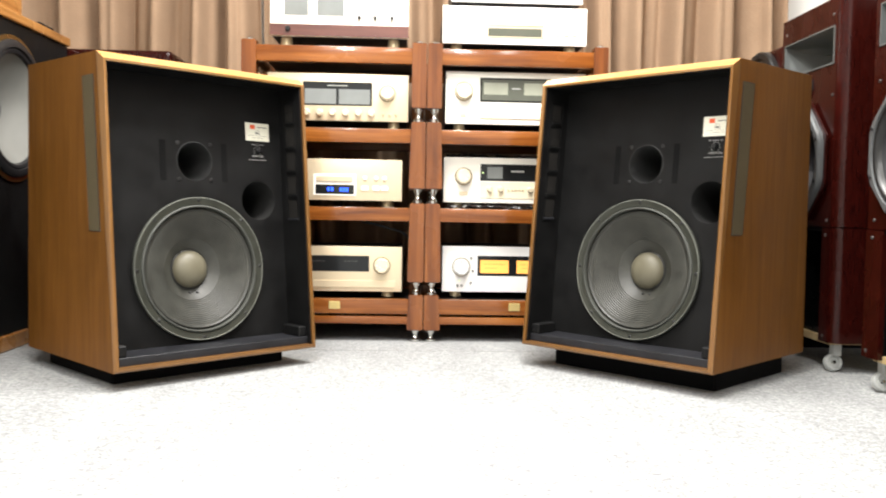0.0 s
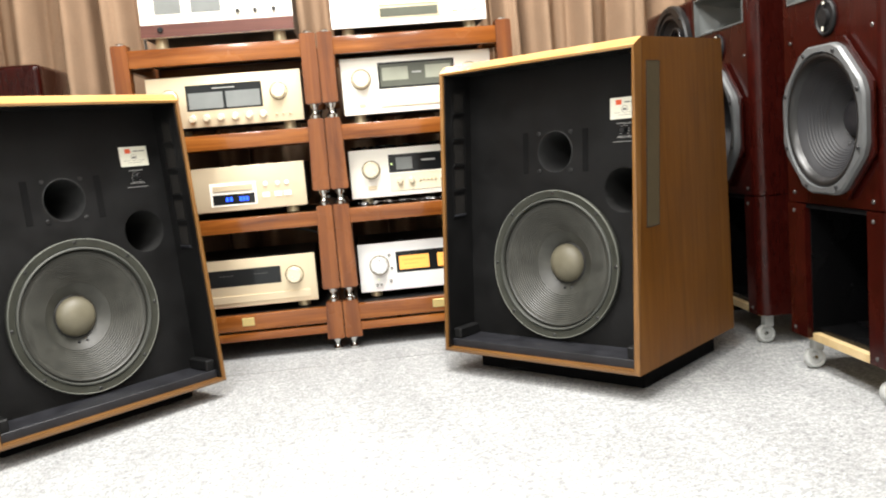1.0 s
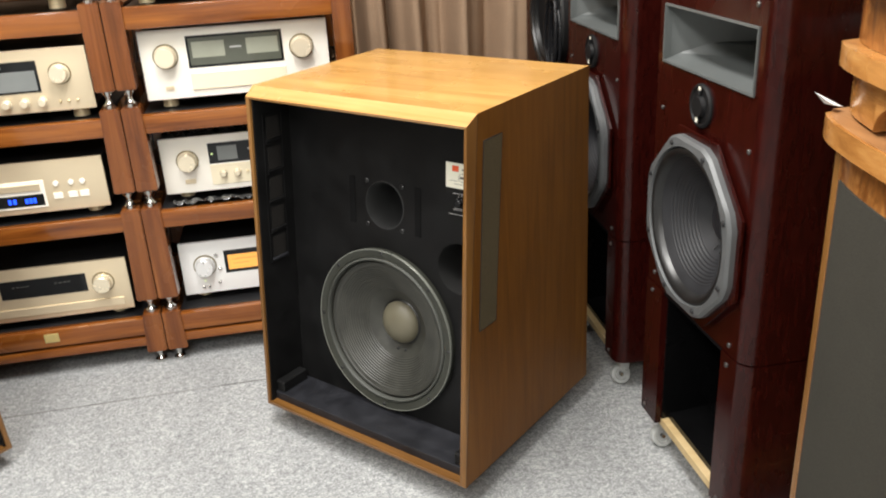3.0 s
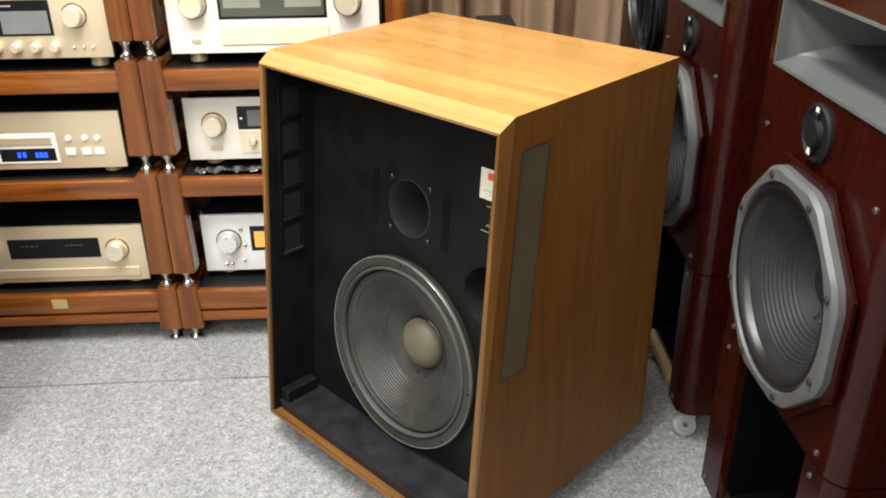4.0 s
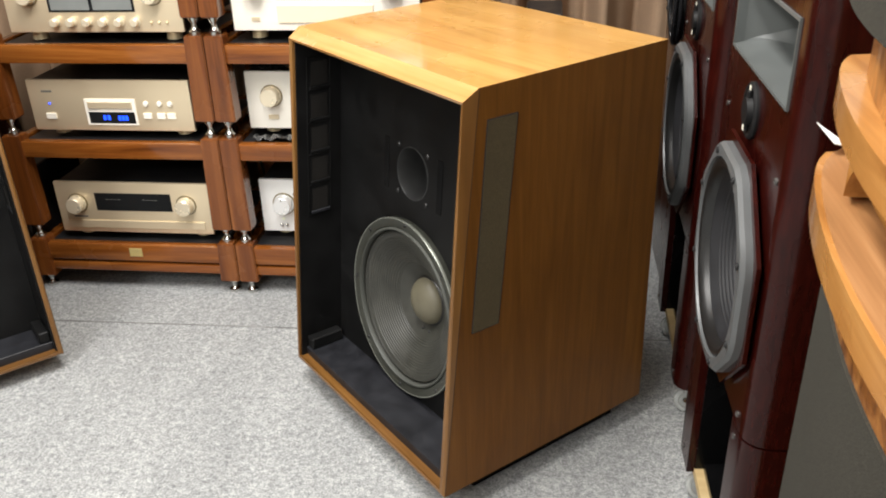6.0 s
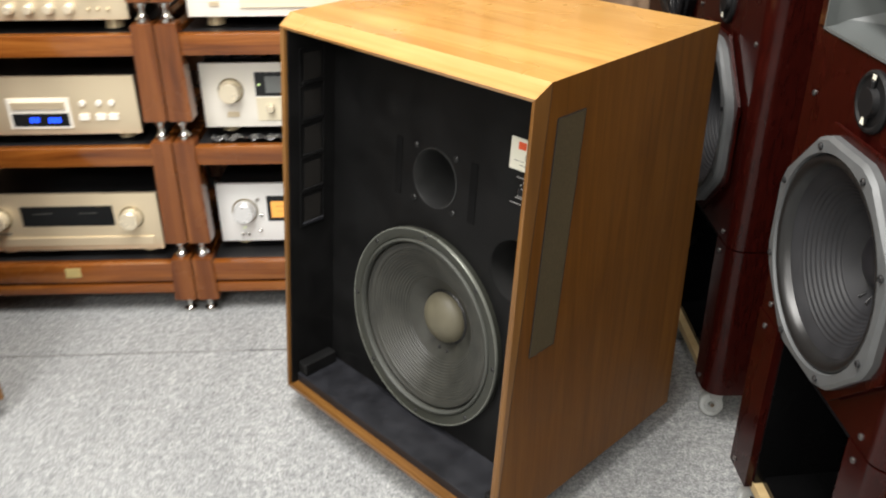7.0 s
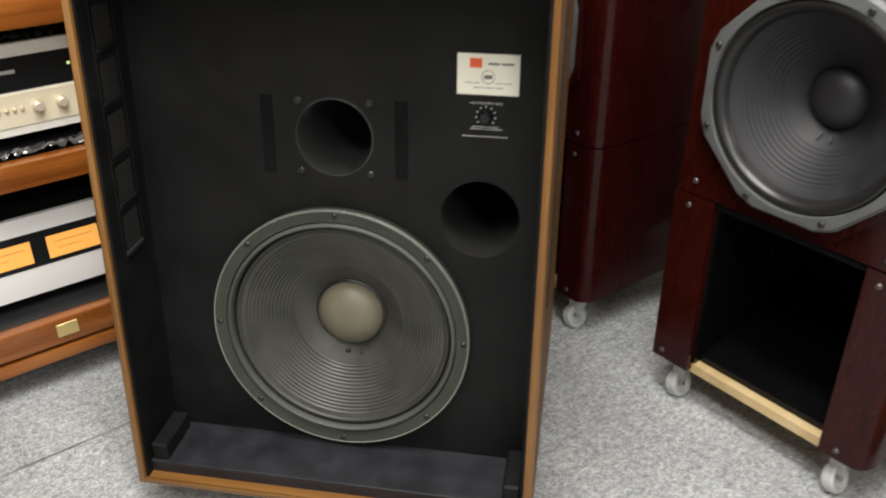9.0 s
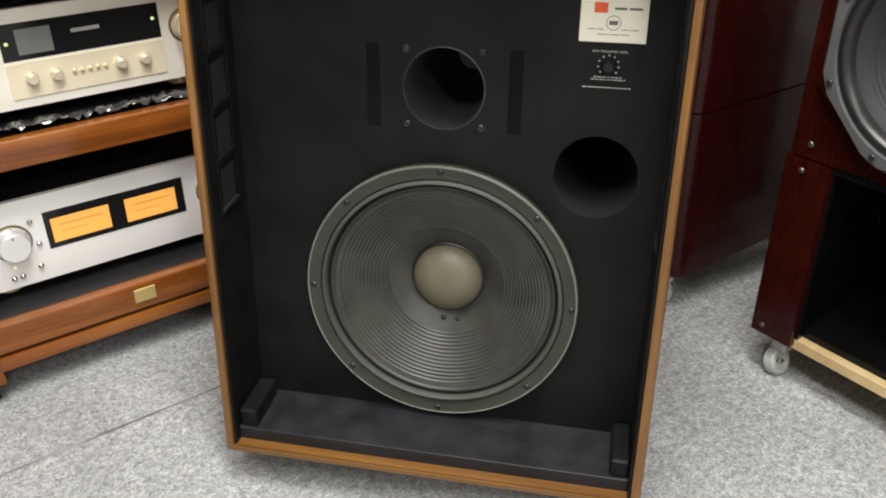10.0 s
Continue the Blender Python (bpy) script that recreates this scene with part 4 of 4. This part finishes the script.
    part("scale_label", box(-0.004, 0.004, 0.029, 0.035, 0.007, 0.0078), LABEL_CARD, k, m=at)
    part("pointer", prism([(-0.0045, -0.028), (0.0045, -0.028), (0, -0.006)], 0.0103, 0.011), LABEL_CARD, k, m=at)
    # bass driver with an eight-sided cast frame
    at = Matrix.Translation((wx, -0.0065, 0.615)) @ FACE_FRONT
    d = bmesh.new()
    loops = []
    for r, h, rd in ((0.172, 0.0, 0), (0.172, 0.016, 0), (0.167, 0.022, 0), (0.15, 0.023, 1), (0.149, 0.02, 1), (0.148, 0.013, 1)):
        ring = []
        for s in range(64):
            a = 2 * math.pi * s / 64
            q = r
            if not rd:
                c = (a + math.pi / 8) % (math.pi / 4) - math.pi / 8
                q = min(r, r * math.cos(math.pi / 8) / math.cos(c) * 1.035)
            ring.append(d.verts.new(at @ Vector((q * math.cos(a), q * math.sin(a), h))))
        loops.append(ring)
    for a, b in zip(loops, loops[1:]):
        for s in range(64):
            d.faces.new((a[s], a[(s + 1) % 64], b[(s + 1) % 64], b[s]))
    ring = bmesh.new()
    facets = [[ring.verts.new(at @ Vector((r * math.cos(math.pi / 4 * k + math.pi / 8), r * math.sin(math.pi / 4 * k + math.pi / 8), h))) for k in range(8)] for r, h in ((0.19, 0.0062), (0.19, 0.0005), (0.15, 0.0005), (0.15, 0.0062))]
    for a, b in zip(facets, facets[1:] + facets[:1]):
        for k in range(8):
            ring.faces.new((a[k], a[(k + 1) % 8], b[(k + 1) % 8], b[k]))
    dr = part("woofer", d, FRAME_GREY, t, "bass driver with grey eight-sided cast frame", 0.35)
    part("spacer_ring", ring, MAHOGANY, dr, "dark red eight-sided wooden spacer")
    part("surround", lathe([(0.1485, 0.013), (0.147, 0.019), (0.142, 0.0205), (0.136, 0.018), (0.132, 0.01), (0.129, 0.004)], 64, at), RUBBER, dr, smooth=1.2)
    part("cone", lathe(cone_profile(0.13, 0.004, 0.042, -0.072, 8, 0.07, 0.114, 0.0006), 64, at), CONE_DARK, dr, smooth=1.2)
    part("dust_cap", lathe(dome(0.044, -0.07, 0.024), 36, at), CAP_DARK, dr, smooth=1.2)
    for s in range(8):
        a = math.pi / 4 * s + math.pi / 8
        screw(dr, at @ Matrix.Translation((0.1585 * math.cos(a), 0.1585 * math.sin(a), 0.023)), 0.005, mat=BLACK_SATIN)
    for s in (-1, 1):
        part("lead_wire", tube([at @ Vector(p) for p in ((0.008 * s, -0.05, -0.058), (0.01 * s, -0.058, -0.05), (0.012 * s, -0.062, -0.054))], 0.0012), DARK_STEEL, dr)
    for x, z in ((0.036, 0.8), (0.362, 0.8), (0.036, 0.445), (0.355, 0.44), (0.036, 1.03), (0.352, 1.03)):
        screw(up, Matrix.Translation((x, 0, z)) @ FACE_FRONT, 0.0048, "bolt", BOLT_STEEL)
    # lower cabinet: two cheeks, back, floor and a wide black mouth
    lo = part("lower_cabinet", prism([(0, 0), (0, ch * 1.2), (-0.02, ch * 1.8), (-0.02, deep), (0.016, deep), (0.06, 0.2), (0.076, 0.012), (0.076, 0)][::-1], 0.088, zj - 0.0015), MAHOGANY, t, "glossy dark red mahogany lower cabinet", 0.5)
    part("cheek", prism([*corner, (w + 0.02, deep), (w - 0.016, deep), (w - 0.055, 0.2), (w - 0.058, 0.012), (w - 0.058, 0)], 0.088, zj - 0.0015), MAHOGANY, lo, smooth=0.5)
    part("mouth_lining", prism([(0.0765, 0.014), (0.0605, 0.2), (0.0165, deep - 0.002), (0.022, deep - 0.002), (0.066, 0.2), (0.0805, 0.014)], 0.1, zj - 0.003), MOUTH_BLACK, lo)
    part("mouth_lining", prism([(w - 0.0585, 0.014), (w - 0.0555, 0.2), (w - 0.0165, deep - 0.002), (w - 0.022, deep - 0.002), (w - 0.061, 0.2), (w - 0.0625, 0.014)], 0.1, zj - 0.003), MOUTH_BLACK, lo)
    part("mouth_lining", box(0.02, w - 0.02, deep - 0.02, deep - 0.003, 0.1, zj), MOUTH_BLACK, lo)
    part("mouth_lining", box(0.02, w - 0.02, 0.006, deep - 0.02, zj - 0.012, zj - 0.001), BLACK_FELT, lo)
    part("mouth_floor", prism([(0.08, 0.03), (w - 0.062, 0.03), (w - 0.06, 0.2), (w - 0.018, deep - 0.01), (0.018, deep - 0.01), (0.063, 0.2)], 0.1, 0.112), MOUTH_BLACK, lo)
    part("base_board", box(0.03, w - 0.02, 0.014, deep - 0.02, 0.08, 0.0995, 0.001), PLY, lo, "bare plywood base board")
    for x, z in ((0.03, 0.4), (w - 0.036, 0.398), (0.02, 0.105), (w - 0.03, 0.105)):
        screw(lo, Matrix.Translation((x, 0, z)) @ FACE_FRONT, 0.0048, "bolt", BOLT_STEEL)
    for x in (0.041, w - 0.034):
        for yy in (0.035, deep - 0.06):
            c = part("castor", lathe([(0.006, -0.004), (0.014, -0.005), (0.017, -0.01), (0.023, -0.0105), (0.0255, -0.007), (0.0255, 0.007), (0.023, 0.0105), (0.017, 0.01), (0.014, 0.005), (0.006, 0.004)], 28, pose(x, yy, 0.0257, 0, 70, 0), close=True), CASTER, lo, "clear plastic castor wheel", 0.6)
            part("castor_fork", box(x - 0.014, x + 0.014, yy - 0.006, yy + 0.02, 0.046, 0.081, 0.003), CASTER, c)
            part("axle", lathe([(0, -0.0125), (0.004, -0.0125), (0.004, 0.0125), (0, 0.0125)], 12, pose(x, yy, 0.0257, 0, 70, 0)), STEEL, c)
    return t


near_tall = tall_speaker(pose(1.211, 2.293, 0, 0, 0, -90), "tall glossy mahogany loudspeaker with grey horn on clear castors")
tall_speaker(pose(1.228, 2.885, 0, 0, 0, -91), "tall glossy mahogany loudspeaker standing behind a walnut loudspeaker", 0.182)
rng = random.Random(5)
outline = []
for k in range(18):
    a, f = 2 * math.pi * k / 18, rng.uniform(0.65, 1.1)
    outline.append((0.012 + 0.0075 * f * math.cos(a), 0.528 + 0.04 * f * math.sin(a)))
chamfer = Matrix(((0.668, 0, 0.744, 0.376), (0.744, 0, -0.668, 0.0), (0, 1, 0, 0), (0, 0, 0, 1)))
part("worn_patch", prism(outline, 0.0001, 0.0005, chamfer), SCUFF, near_tall, "scuffed patch of worn varnish")


# ---- lower mahogany cabinets further back ----
def low_cabinet(x0, x1, y0, y1, top, driver, label):
    t = thing("mahogany_cabinet", pose(0, 0, 0), label, "loudspeaker", "mahogany cabinets by the curtain")
    part("body", box(x0, x1, y0, y1, 0.05, top, 0.02, seg=4), MAHOGANY, t, smooth=0.6)
    part("plinth", box(x0 + 0.02, x1 - 0.02, y0 + 0.02, y1 - 0.02, 0, 0.052), BLACK_FELT, t)
    if driver:
        at = Matrix.Translation((x0 - 0.0005, *driver)) @ pose(0, 0, 0, 0, -90, 0)
        d = part("woofer", lathe([(0.155, 0.0), (0.155, 0.016), (0.15, 0.022), (0.132, 0.022), (0.128, 0.014), (0.122, 0.018), (0.114, 0.018), (0.108, 0.008)], 48, at), RUBBER, t, "black bass driver", 0.6)
        part("cone", lathe([(0.1085, 0.008), (0.08, -0.0), (0.045, -0.0)] + dome(0.04, 0.002, 0.012, 5), 48, at), BLACK_KNOB, d, smooth=1.0)
        for s in range(8):
            a = math.pi / 4 * s
            screw(d, at @ Matrix.Translation((0.142 * math.cos(a), 0.142 * math.sin(a), 0.022)), 0.005)
    return t


low_cabinet(1.25, 1.69, 2.935, 3.36, 1.02, (3.085, 0.865), "dark mahogany cabinet with black driver in front of the curtain")
low_cabinet(-1.5, -0.838, 3.2, 3.5, 0.998, None, "dark mahogany cabinet behind a walnut loudspeaker")


# ---- large black loudspeaker on the other side ----
t = thing("black_speaker", pose(0, 0, 0), "large black loudspeaker with oak top edge and pale cone", "loudspeaker")
part("cabinet", box(-1.75, -1.27, 2.28, 3.193, 0.03, 1.0, 0.004), BLACK_BAFFLE, t)
part("baffle", holed([(-0.999, 2.281), (-0.03, 2.281), (-0.03, 3.192), (-0.999, 3.192)], [(-0.735, 2.775, 0.167)], 0.0695, Matrix.Translation((-1.2, 0, 0)) @ pose(0, 0, 0, 0, 90, 0)), BLACK_BAFFLE, t)
part("top_board", box(-1.77, -1.19, 2.27, 3.2, 1.0, 1.03, 0.006, seg=2), OAK, t, "honey oak top board")
part("base_trim", box(-1.76, -1.192, 2.275, 3.198, 0, 0.05, 0.004), OAK, t)
at = Matrix.Translation((-1.199, 2.775, 0.735)) @ pose(0, 0, 0, 0, 90, 0)
d = part("woofer", lathe([(0.208, 0), (0.208, 0.012), (0.2, 0.018), (0.185, 0.018), (0.183, 0.01), (0.178, 0.015), (0.17, 0.013), (0.165, 0.004)], 56, at), BLACK_SATIN, t, "bass driver with pale grey cone", 0.7)
part("cone", lathe([(0.1655, 0.004), (0.12, -0.035), (0.05, -0.068)], 56, at), PALE_CONE, d, smooth=1.0)
part("dust_cap", lathe(dome(0.052, -0.067, 0.02), 32, at), BLACK_SATIN, d, smooth=1.0)
part("trim_ring", lathe([(0.222, 0), (0.222, 0.006), (0.209, 0.006), (0.209, 0)], 56, at), BRASS, d, smooth=0.6)

t = thing("wooden_horn_speaker", pose(-1.412, 2.674, 1.031), "yellow wooden speaker box standing on the black loudspeaker", "loudspeaker")
part("body", box(-0.2, 0.2, -0.2, 0.2, 0, 0.3, 0.006, seg=2), OAK, t)
part("driver", lathe([(0.05, 0), (0.05, 0.006), (0.04, 0.008), (0.02, 0.0), (0, 0.0)], 32, Matrix.Translation((0.2005, 0.02, 0.1)) @ pose(0, 0, 0, 0, 90, 0)), STEEL, t, "round bright driver", 0.6)
tagged(new("black_remote_control", mesh_of("black_remote_control", box(-1.28, -1.2, 2.98, 3.08, 1.0305, 1.042, 0.003), BLACK_GLOSS)), "flat black remote control lying on the oak top", "remote control")


# ---- bow-fronted walnut cabinet with cloth front, and the horn cabinet on it ----
def bow(y0, y1, x_mid, sag, back, out=0.0, n=44, lo=-1.0, hi=1.0):
    """Plan outline: a bowed front towards -x with rounded ends, straight back; lo and hi pick a stretch of it."""
    ym, half = (y0 + y1) / 2, (y1 - y0) / 2 + out
    pts = []
    for k in range(n + 1):
        f = lo + (hi - lo) * k / n
        pts.append((x_mid - out + sag * f * f + (0.018 if out > 0 else 0.008) * abs(f) ** 14, ym + half * f))
    return pts + [(back, pts[-1][1]), (back, pts[0][1])]


LOW, HIGH = (1.05, 1.715, 1.152, 0.058), (1.068, 1.706, 1.15, 0.058)
t = thing("bow_front_speaker", pose(0, 0, 0), "bow-fronted burl walnut loudspeaker with grey cloth front", "loudspeaker")
part("carcass", prism(bow(*LOW, 1.62), 0.09, 0.886), BURL, t)
part("cloth_front", prism([(x - 0.003, y) for x, y in bow(*LOW, 1.3, lo=-0.91, hi=0.91)[:-2]] + [(1.24, 1.68), (1.24, 1.085)], 0.105, 0.832), GREY_CLOTH, t, "grey woven cloth front")
part("top_rim", prism(bow(*LOW, 1.62, 0.022), 0.886, 0.916, bevel=0.011), OAK, t, "rounded honey-coloured top rim", 0.7)
part("rim_bead", prism(bow(*LOW, 1.62, 0.008), 0.876, 0.887, bevel=0.004), OAK, t, smooth=0.7)
part("top_panel", prism(bow(*LOW, 1.6, 0.017), 0.9155, 0.9168), WALNUT_TOP, t, "duller walnut top inside the rim")
part("raised_panel", prism(bow(*LOW, 1.6, -0.03), 0.9165, 0.9215, bevel=0.002), WALNUT_TOP, t)
part("base_rim", prism(bow(*LOW, 1.62, 0.03), 0.0, 0.1, bevel=0.02), OAK, t, "rounded honey-coloured base rim", 0.7)
for y in (1.7085, 1.0565):
    part("corner_strip", box(1.211, 1.227, y - 0.008, y + 0.008, 0.1, 0.876, 0.004, seg=2), WALNUT_EDGE_V, t)

t = thing("horn_cabinet", pose(0, 0, 0), "burl walnut horn cabinet with arched base on the bow-fronted loudspeaker", "loudspeaker")
part("apron", prism(bow(*HIGH, 1.3), 0.957, 0.988), OAK, t)
for lo, hi in ((0.66, 1.0), (-1.0, -0.66)):
    s = 1 if lo > 0 else -1
    part("foot", prism(bow(*HIGH, 1.5, n=10, lo=lo, hi=hi), 0.922, 0.957), OAK, t)
    inner = 1.387 + s * 0.319 * 0.66
    xf = HIGH[2] + HIGH[3] * 0.4356
    part("arch_corner", prism([(0, 0)] + [(s * (-0.034 + 0.034 * math.sin(a * 0.2618)), -0.034 + 0.034 * math.cos(a * 0.2618)) for a in range(7)], 0, 0.03, Matrix.Translation((xf - 0.004, inner, 0.957)) @ Matrix(((0, 0, 1, 0), (1, 0, 0, 0), (0, 1, 0, 0), (0, 0, 0, 1)))), OAK, t)
# Added black board stands in for the deep shade behind the arch.
part("arch_shade_board", box(1.27, 1.29, 1.12, 1.62, 0.917, 0.957), BLACK_FELT, t)
part("bottom_rim", prism(bow(*HIGH, 1.55, 0.018), 0.984, 1.012, bevel=0.012), OAK, t, smooth=0.7)
part("body", prism(bow(*HIGH, 1.53), 1.0125, 1.42), BURL, t)
part("cloth_front", prism([(x - 0.027, y) for x, y in bow(*HIGH, 1.3, lo=-0.9, hi=0.9)[:-2]] + [(1.25, 1.67), (1.25, 1.1)], 1.08, 1.36), GREY_CLOTH, t, "grey woven cloth front")
part("top_rim", prism(bow(*HIGH, 1.53, 0.02), 1.42, 1.45, bevel=0.01), OAK, t, smooth=0.7)
FACE_WEST = pose(0, 0, 0, 0, -90, 0)
esc = part("keyhole_plate", box(1.146, 1.151, 1.415, 1.429, 1.029, 1.052, 0.0012), BRASS, t, "brass keyhole plate")
part("keyhole", box(1.145, 1.1462, 1.42, 1.424, 1.034, 1.047), INK, esc)
part("brass_knob", lathe([(0.0032, -0.002), (0.0032, 0.008), (0.0085, 0.009), (0.0094, 0.011), (0.0088, 0.0135), (0, 0.014)], 28, Matrix.Translation((1.124, 1.361, 1.104)) @ FACE_WEST), BRASS, t, "flat brass knob", 0.6)

bm = prism([(1.184, 1.736), (1.195, 1.71), (1.213, 1.715), (1.203, 1.741)], 0.9222, 0.923)
for v in bm.verts:
    v.co.z += 1.1 * max(0.0, 1.2 - v.co.x)
tagged(new("paper_sheet", mesh_of("paper_sheet", bm, PAPER)), "small white paper sheet on the walnut rim", "paper")


# ---- cables and clear wrap ----
def cable(points, r, mat, label):
    cu = bpy.data.curves.new("power_cable", "CURVE")
    cu.dimensions, cu.bevel_depth, cu.bevel_resolution = "3D", r, 2
    sp = cu.splines.new("BEZIER")
    sp.bezier_points.add(len(points) - 1)
    for b, p in zip(sp.bezier_points, points):
        b.co, b.handle_left_type, b.handle_right_type = p, "AUTO", "AUTO"
    cu.materials.append(mat)
    return tagged(new("power_cable", cu), label, "cable", "loose cables")


cable([(-0.25, 3.33, 0.43), (-0.162, 3.3, 0.401), (-0.078, 3.3, 0.381), (0.012, 3.3, 0.343), (0.03, 3.4, 0.2), (0.03, 3.47, 0.02)], 0.0045, FRAME_GREY, "grey mains cable hanging behind the rack")
cable([(-0.3, 3.42, 0.3), (-0.35, 3.46, 0.1), (-0.2, 3.4, 0.008), (0.1, 3.35, 0.008), (0.3, 3.4, 0.008)], 0.005, BLACK_GLOSS, "black mains cable trailing on the floor")
cable([(0.35, 3.42, 0.3), (0.4, 3.46, 0.1), (0.45, 3.4, 0.008), (0.7, 3.35, 0.008), (1.0, 3.1, 0.008)], 0.005, BLACK_GLOSS, "black mains cable trailing behind the loudspeaker")


def wrap_film(x0, x1, y, z, seed):
    rng = random.Random(seed)
    bm = bmesh.new()
    nx, ny = 60, 4
    rows = [[bm.verts.new((x0 + (x1 - x0) * i / nx, y + 0.014 * j + rng.uniform(-0.003, 0.003), z + rng.uniform(0.0, 0.012) * (1 if j < 3 else 0.3))) for j in range(ny)] for i in range(nx + 1)]
    for a, b in zip(rows, rows[1:]):
        for j in range(ny - 1):
            bm.faces.new((a[j], b[j], b[j + 1], a[j + 1]))
    ob = new("wrap_film", mesh_of("wrap_film", bm, PLASTIC_WRAP, 3.0))
    ob.modifiers.new("film", "SOLIDIFY").thickness = 0.0006
    return tagged(ob, "crumpled clear plastic film under the amplifier", "plastic film")


wrap_film(0.15, 0.58, 3.005, 0.456, 5)
wrap_film(0.14, 0.5, 3.07, 0.633, 6)

t = thing("power_conditioner", pose(-0.64, 3.02, 0), "small black power unit with blue display beside the rack", "power supply")
part("case", box(-0.085, 0.09, -0.022, 0.3, 0.01, 0.34, 0.004), BLACK_SATIN, t)
part("display", box(0.073, 0.089, -0.024, 0.003, 0.285, 0.318, 0.0006), BLUE_LED, t, "lit blue display")
for x in (-0.06, 0.06):
    for yy in (0.04, 0.26):
        part("foot", lathe([(0, 0.011), (0.014, 0.011), (0.015, 0), (0, 0)], 16, Matrix.Translation((x, yy, 0))), BLACK_FELT, t)

t = thing("black_subwoofer", pose(0.915, 3.35, 0), "plain black box standing on the carpet before the curtain", "subwoofer")
part("cabinet", box(-0.05, 0.05, -0.1, 0.1, 0.02, 0.737, 0.004), BLACK_SATIN, t)
for x in (-0.028, 0.028):
    for yy in (-0.075, 0.075):
        part("foot", lathe([(0, 0.021), (0.016, 0.021), (0.018, 0), (0, 0)], 16, Matrix.Translation((x, yy, 0))), BLACK_FELT, t)


# ---- coil of cable hanging by the mahogany cabinet ----
rng = random.Random(21)
coil = bpy.data.curves.new("cable_coil", "CURVE")
coil.dimensions, coil.bevel_depth, coil.bevel_resolution = "3D", 0.0048, 3
for k in range(5):
    sp = coil.splines.new("BEZIER")
    sp.use_cyclic_u = True
    sp.bezier_points.add(9)
    ry, rz, dz = rng.uniform(0.036, 0.05), rng.uniform(0.085, 0.11), rng.uniform(-0.012, 0.012)
    for i, b in enumerate(sp.bezier_points):
        a = 2 * math.pi * i / 10
        b.co = (1.236 - 0.005 * k + rng.uniform(-0.003, 0.003), 2.99 + ry * math.cos(a), 0.83 + dz + rz * math.sin(a))
        b.handle_left_type = b.handle_right_type = "AUTO"
coil.materials.append(BLACK_GLOSS)
tagged(new("cable_coil", coil), "coil of black cable hanging on the front of a mahogany cabinet", "cable", "loose cables")
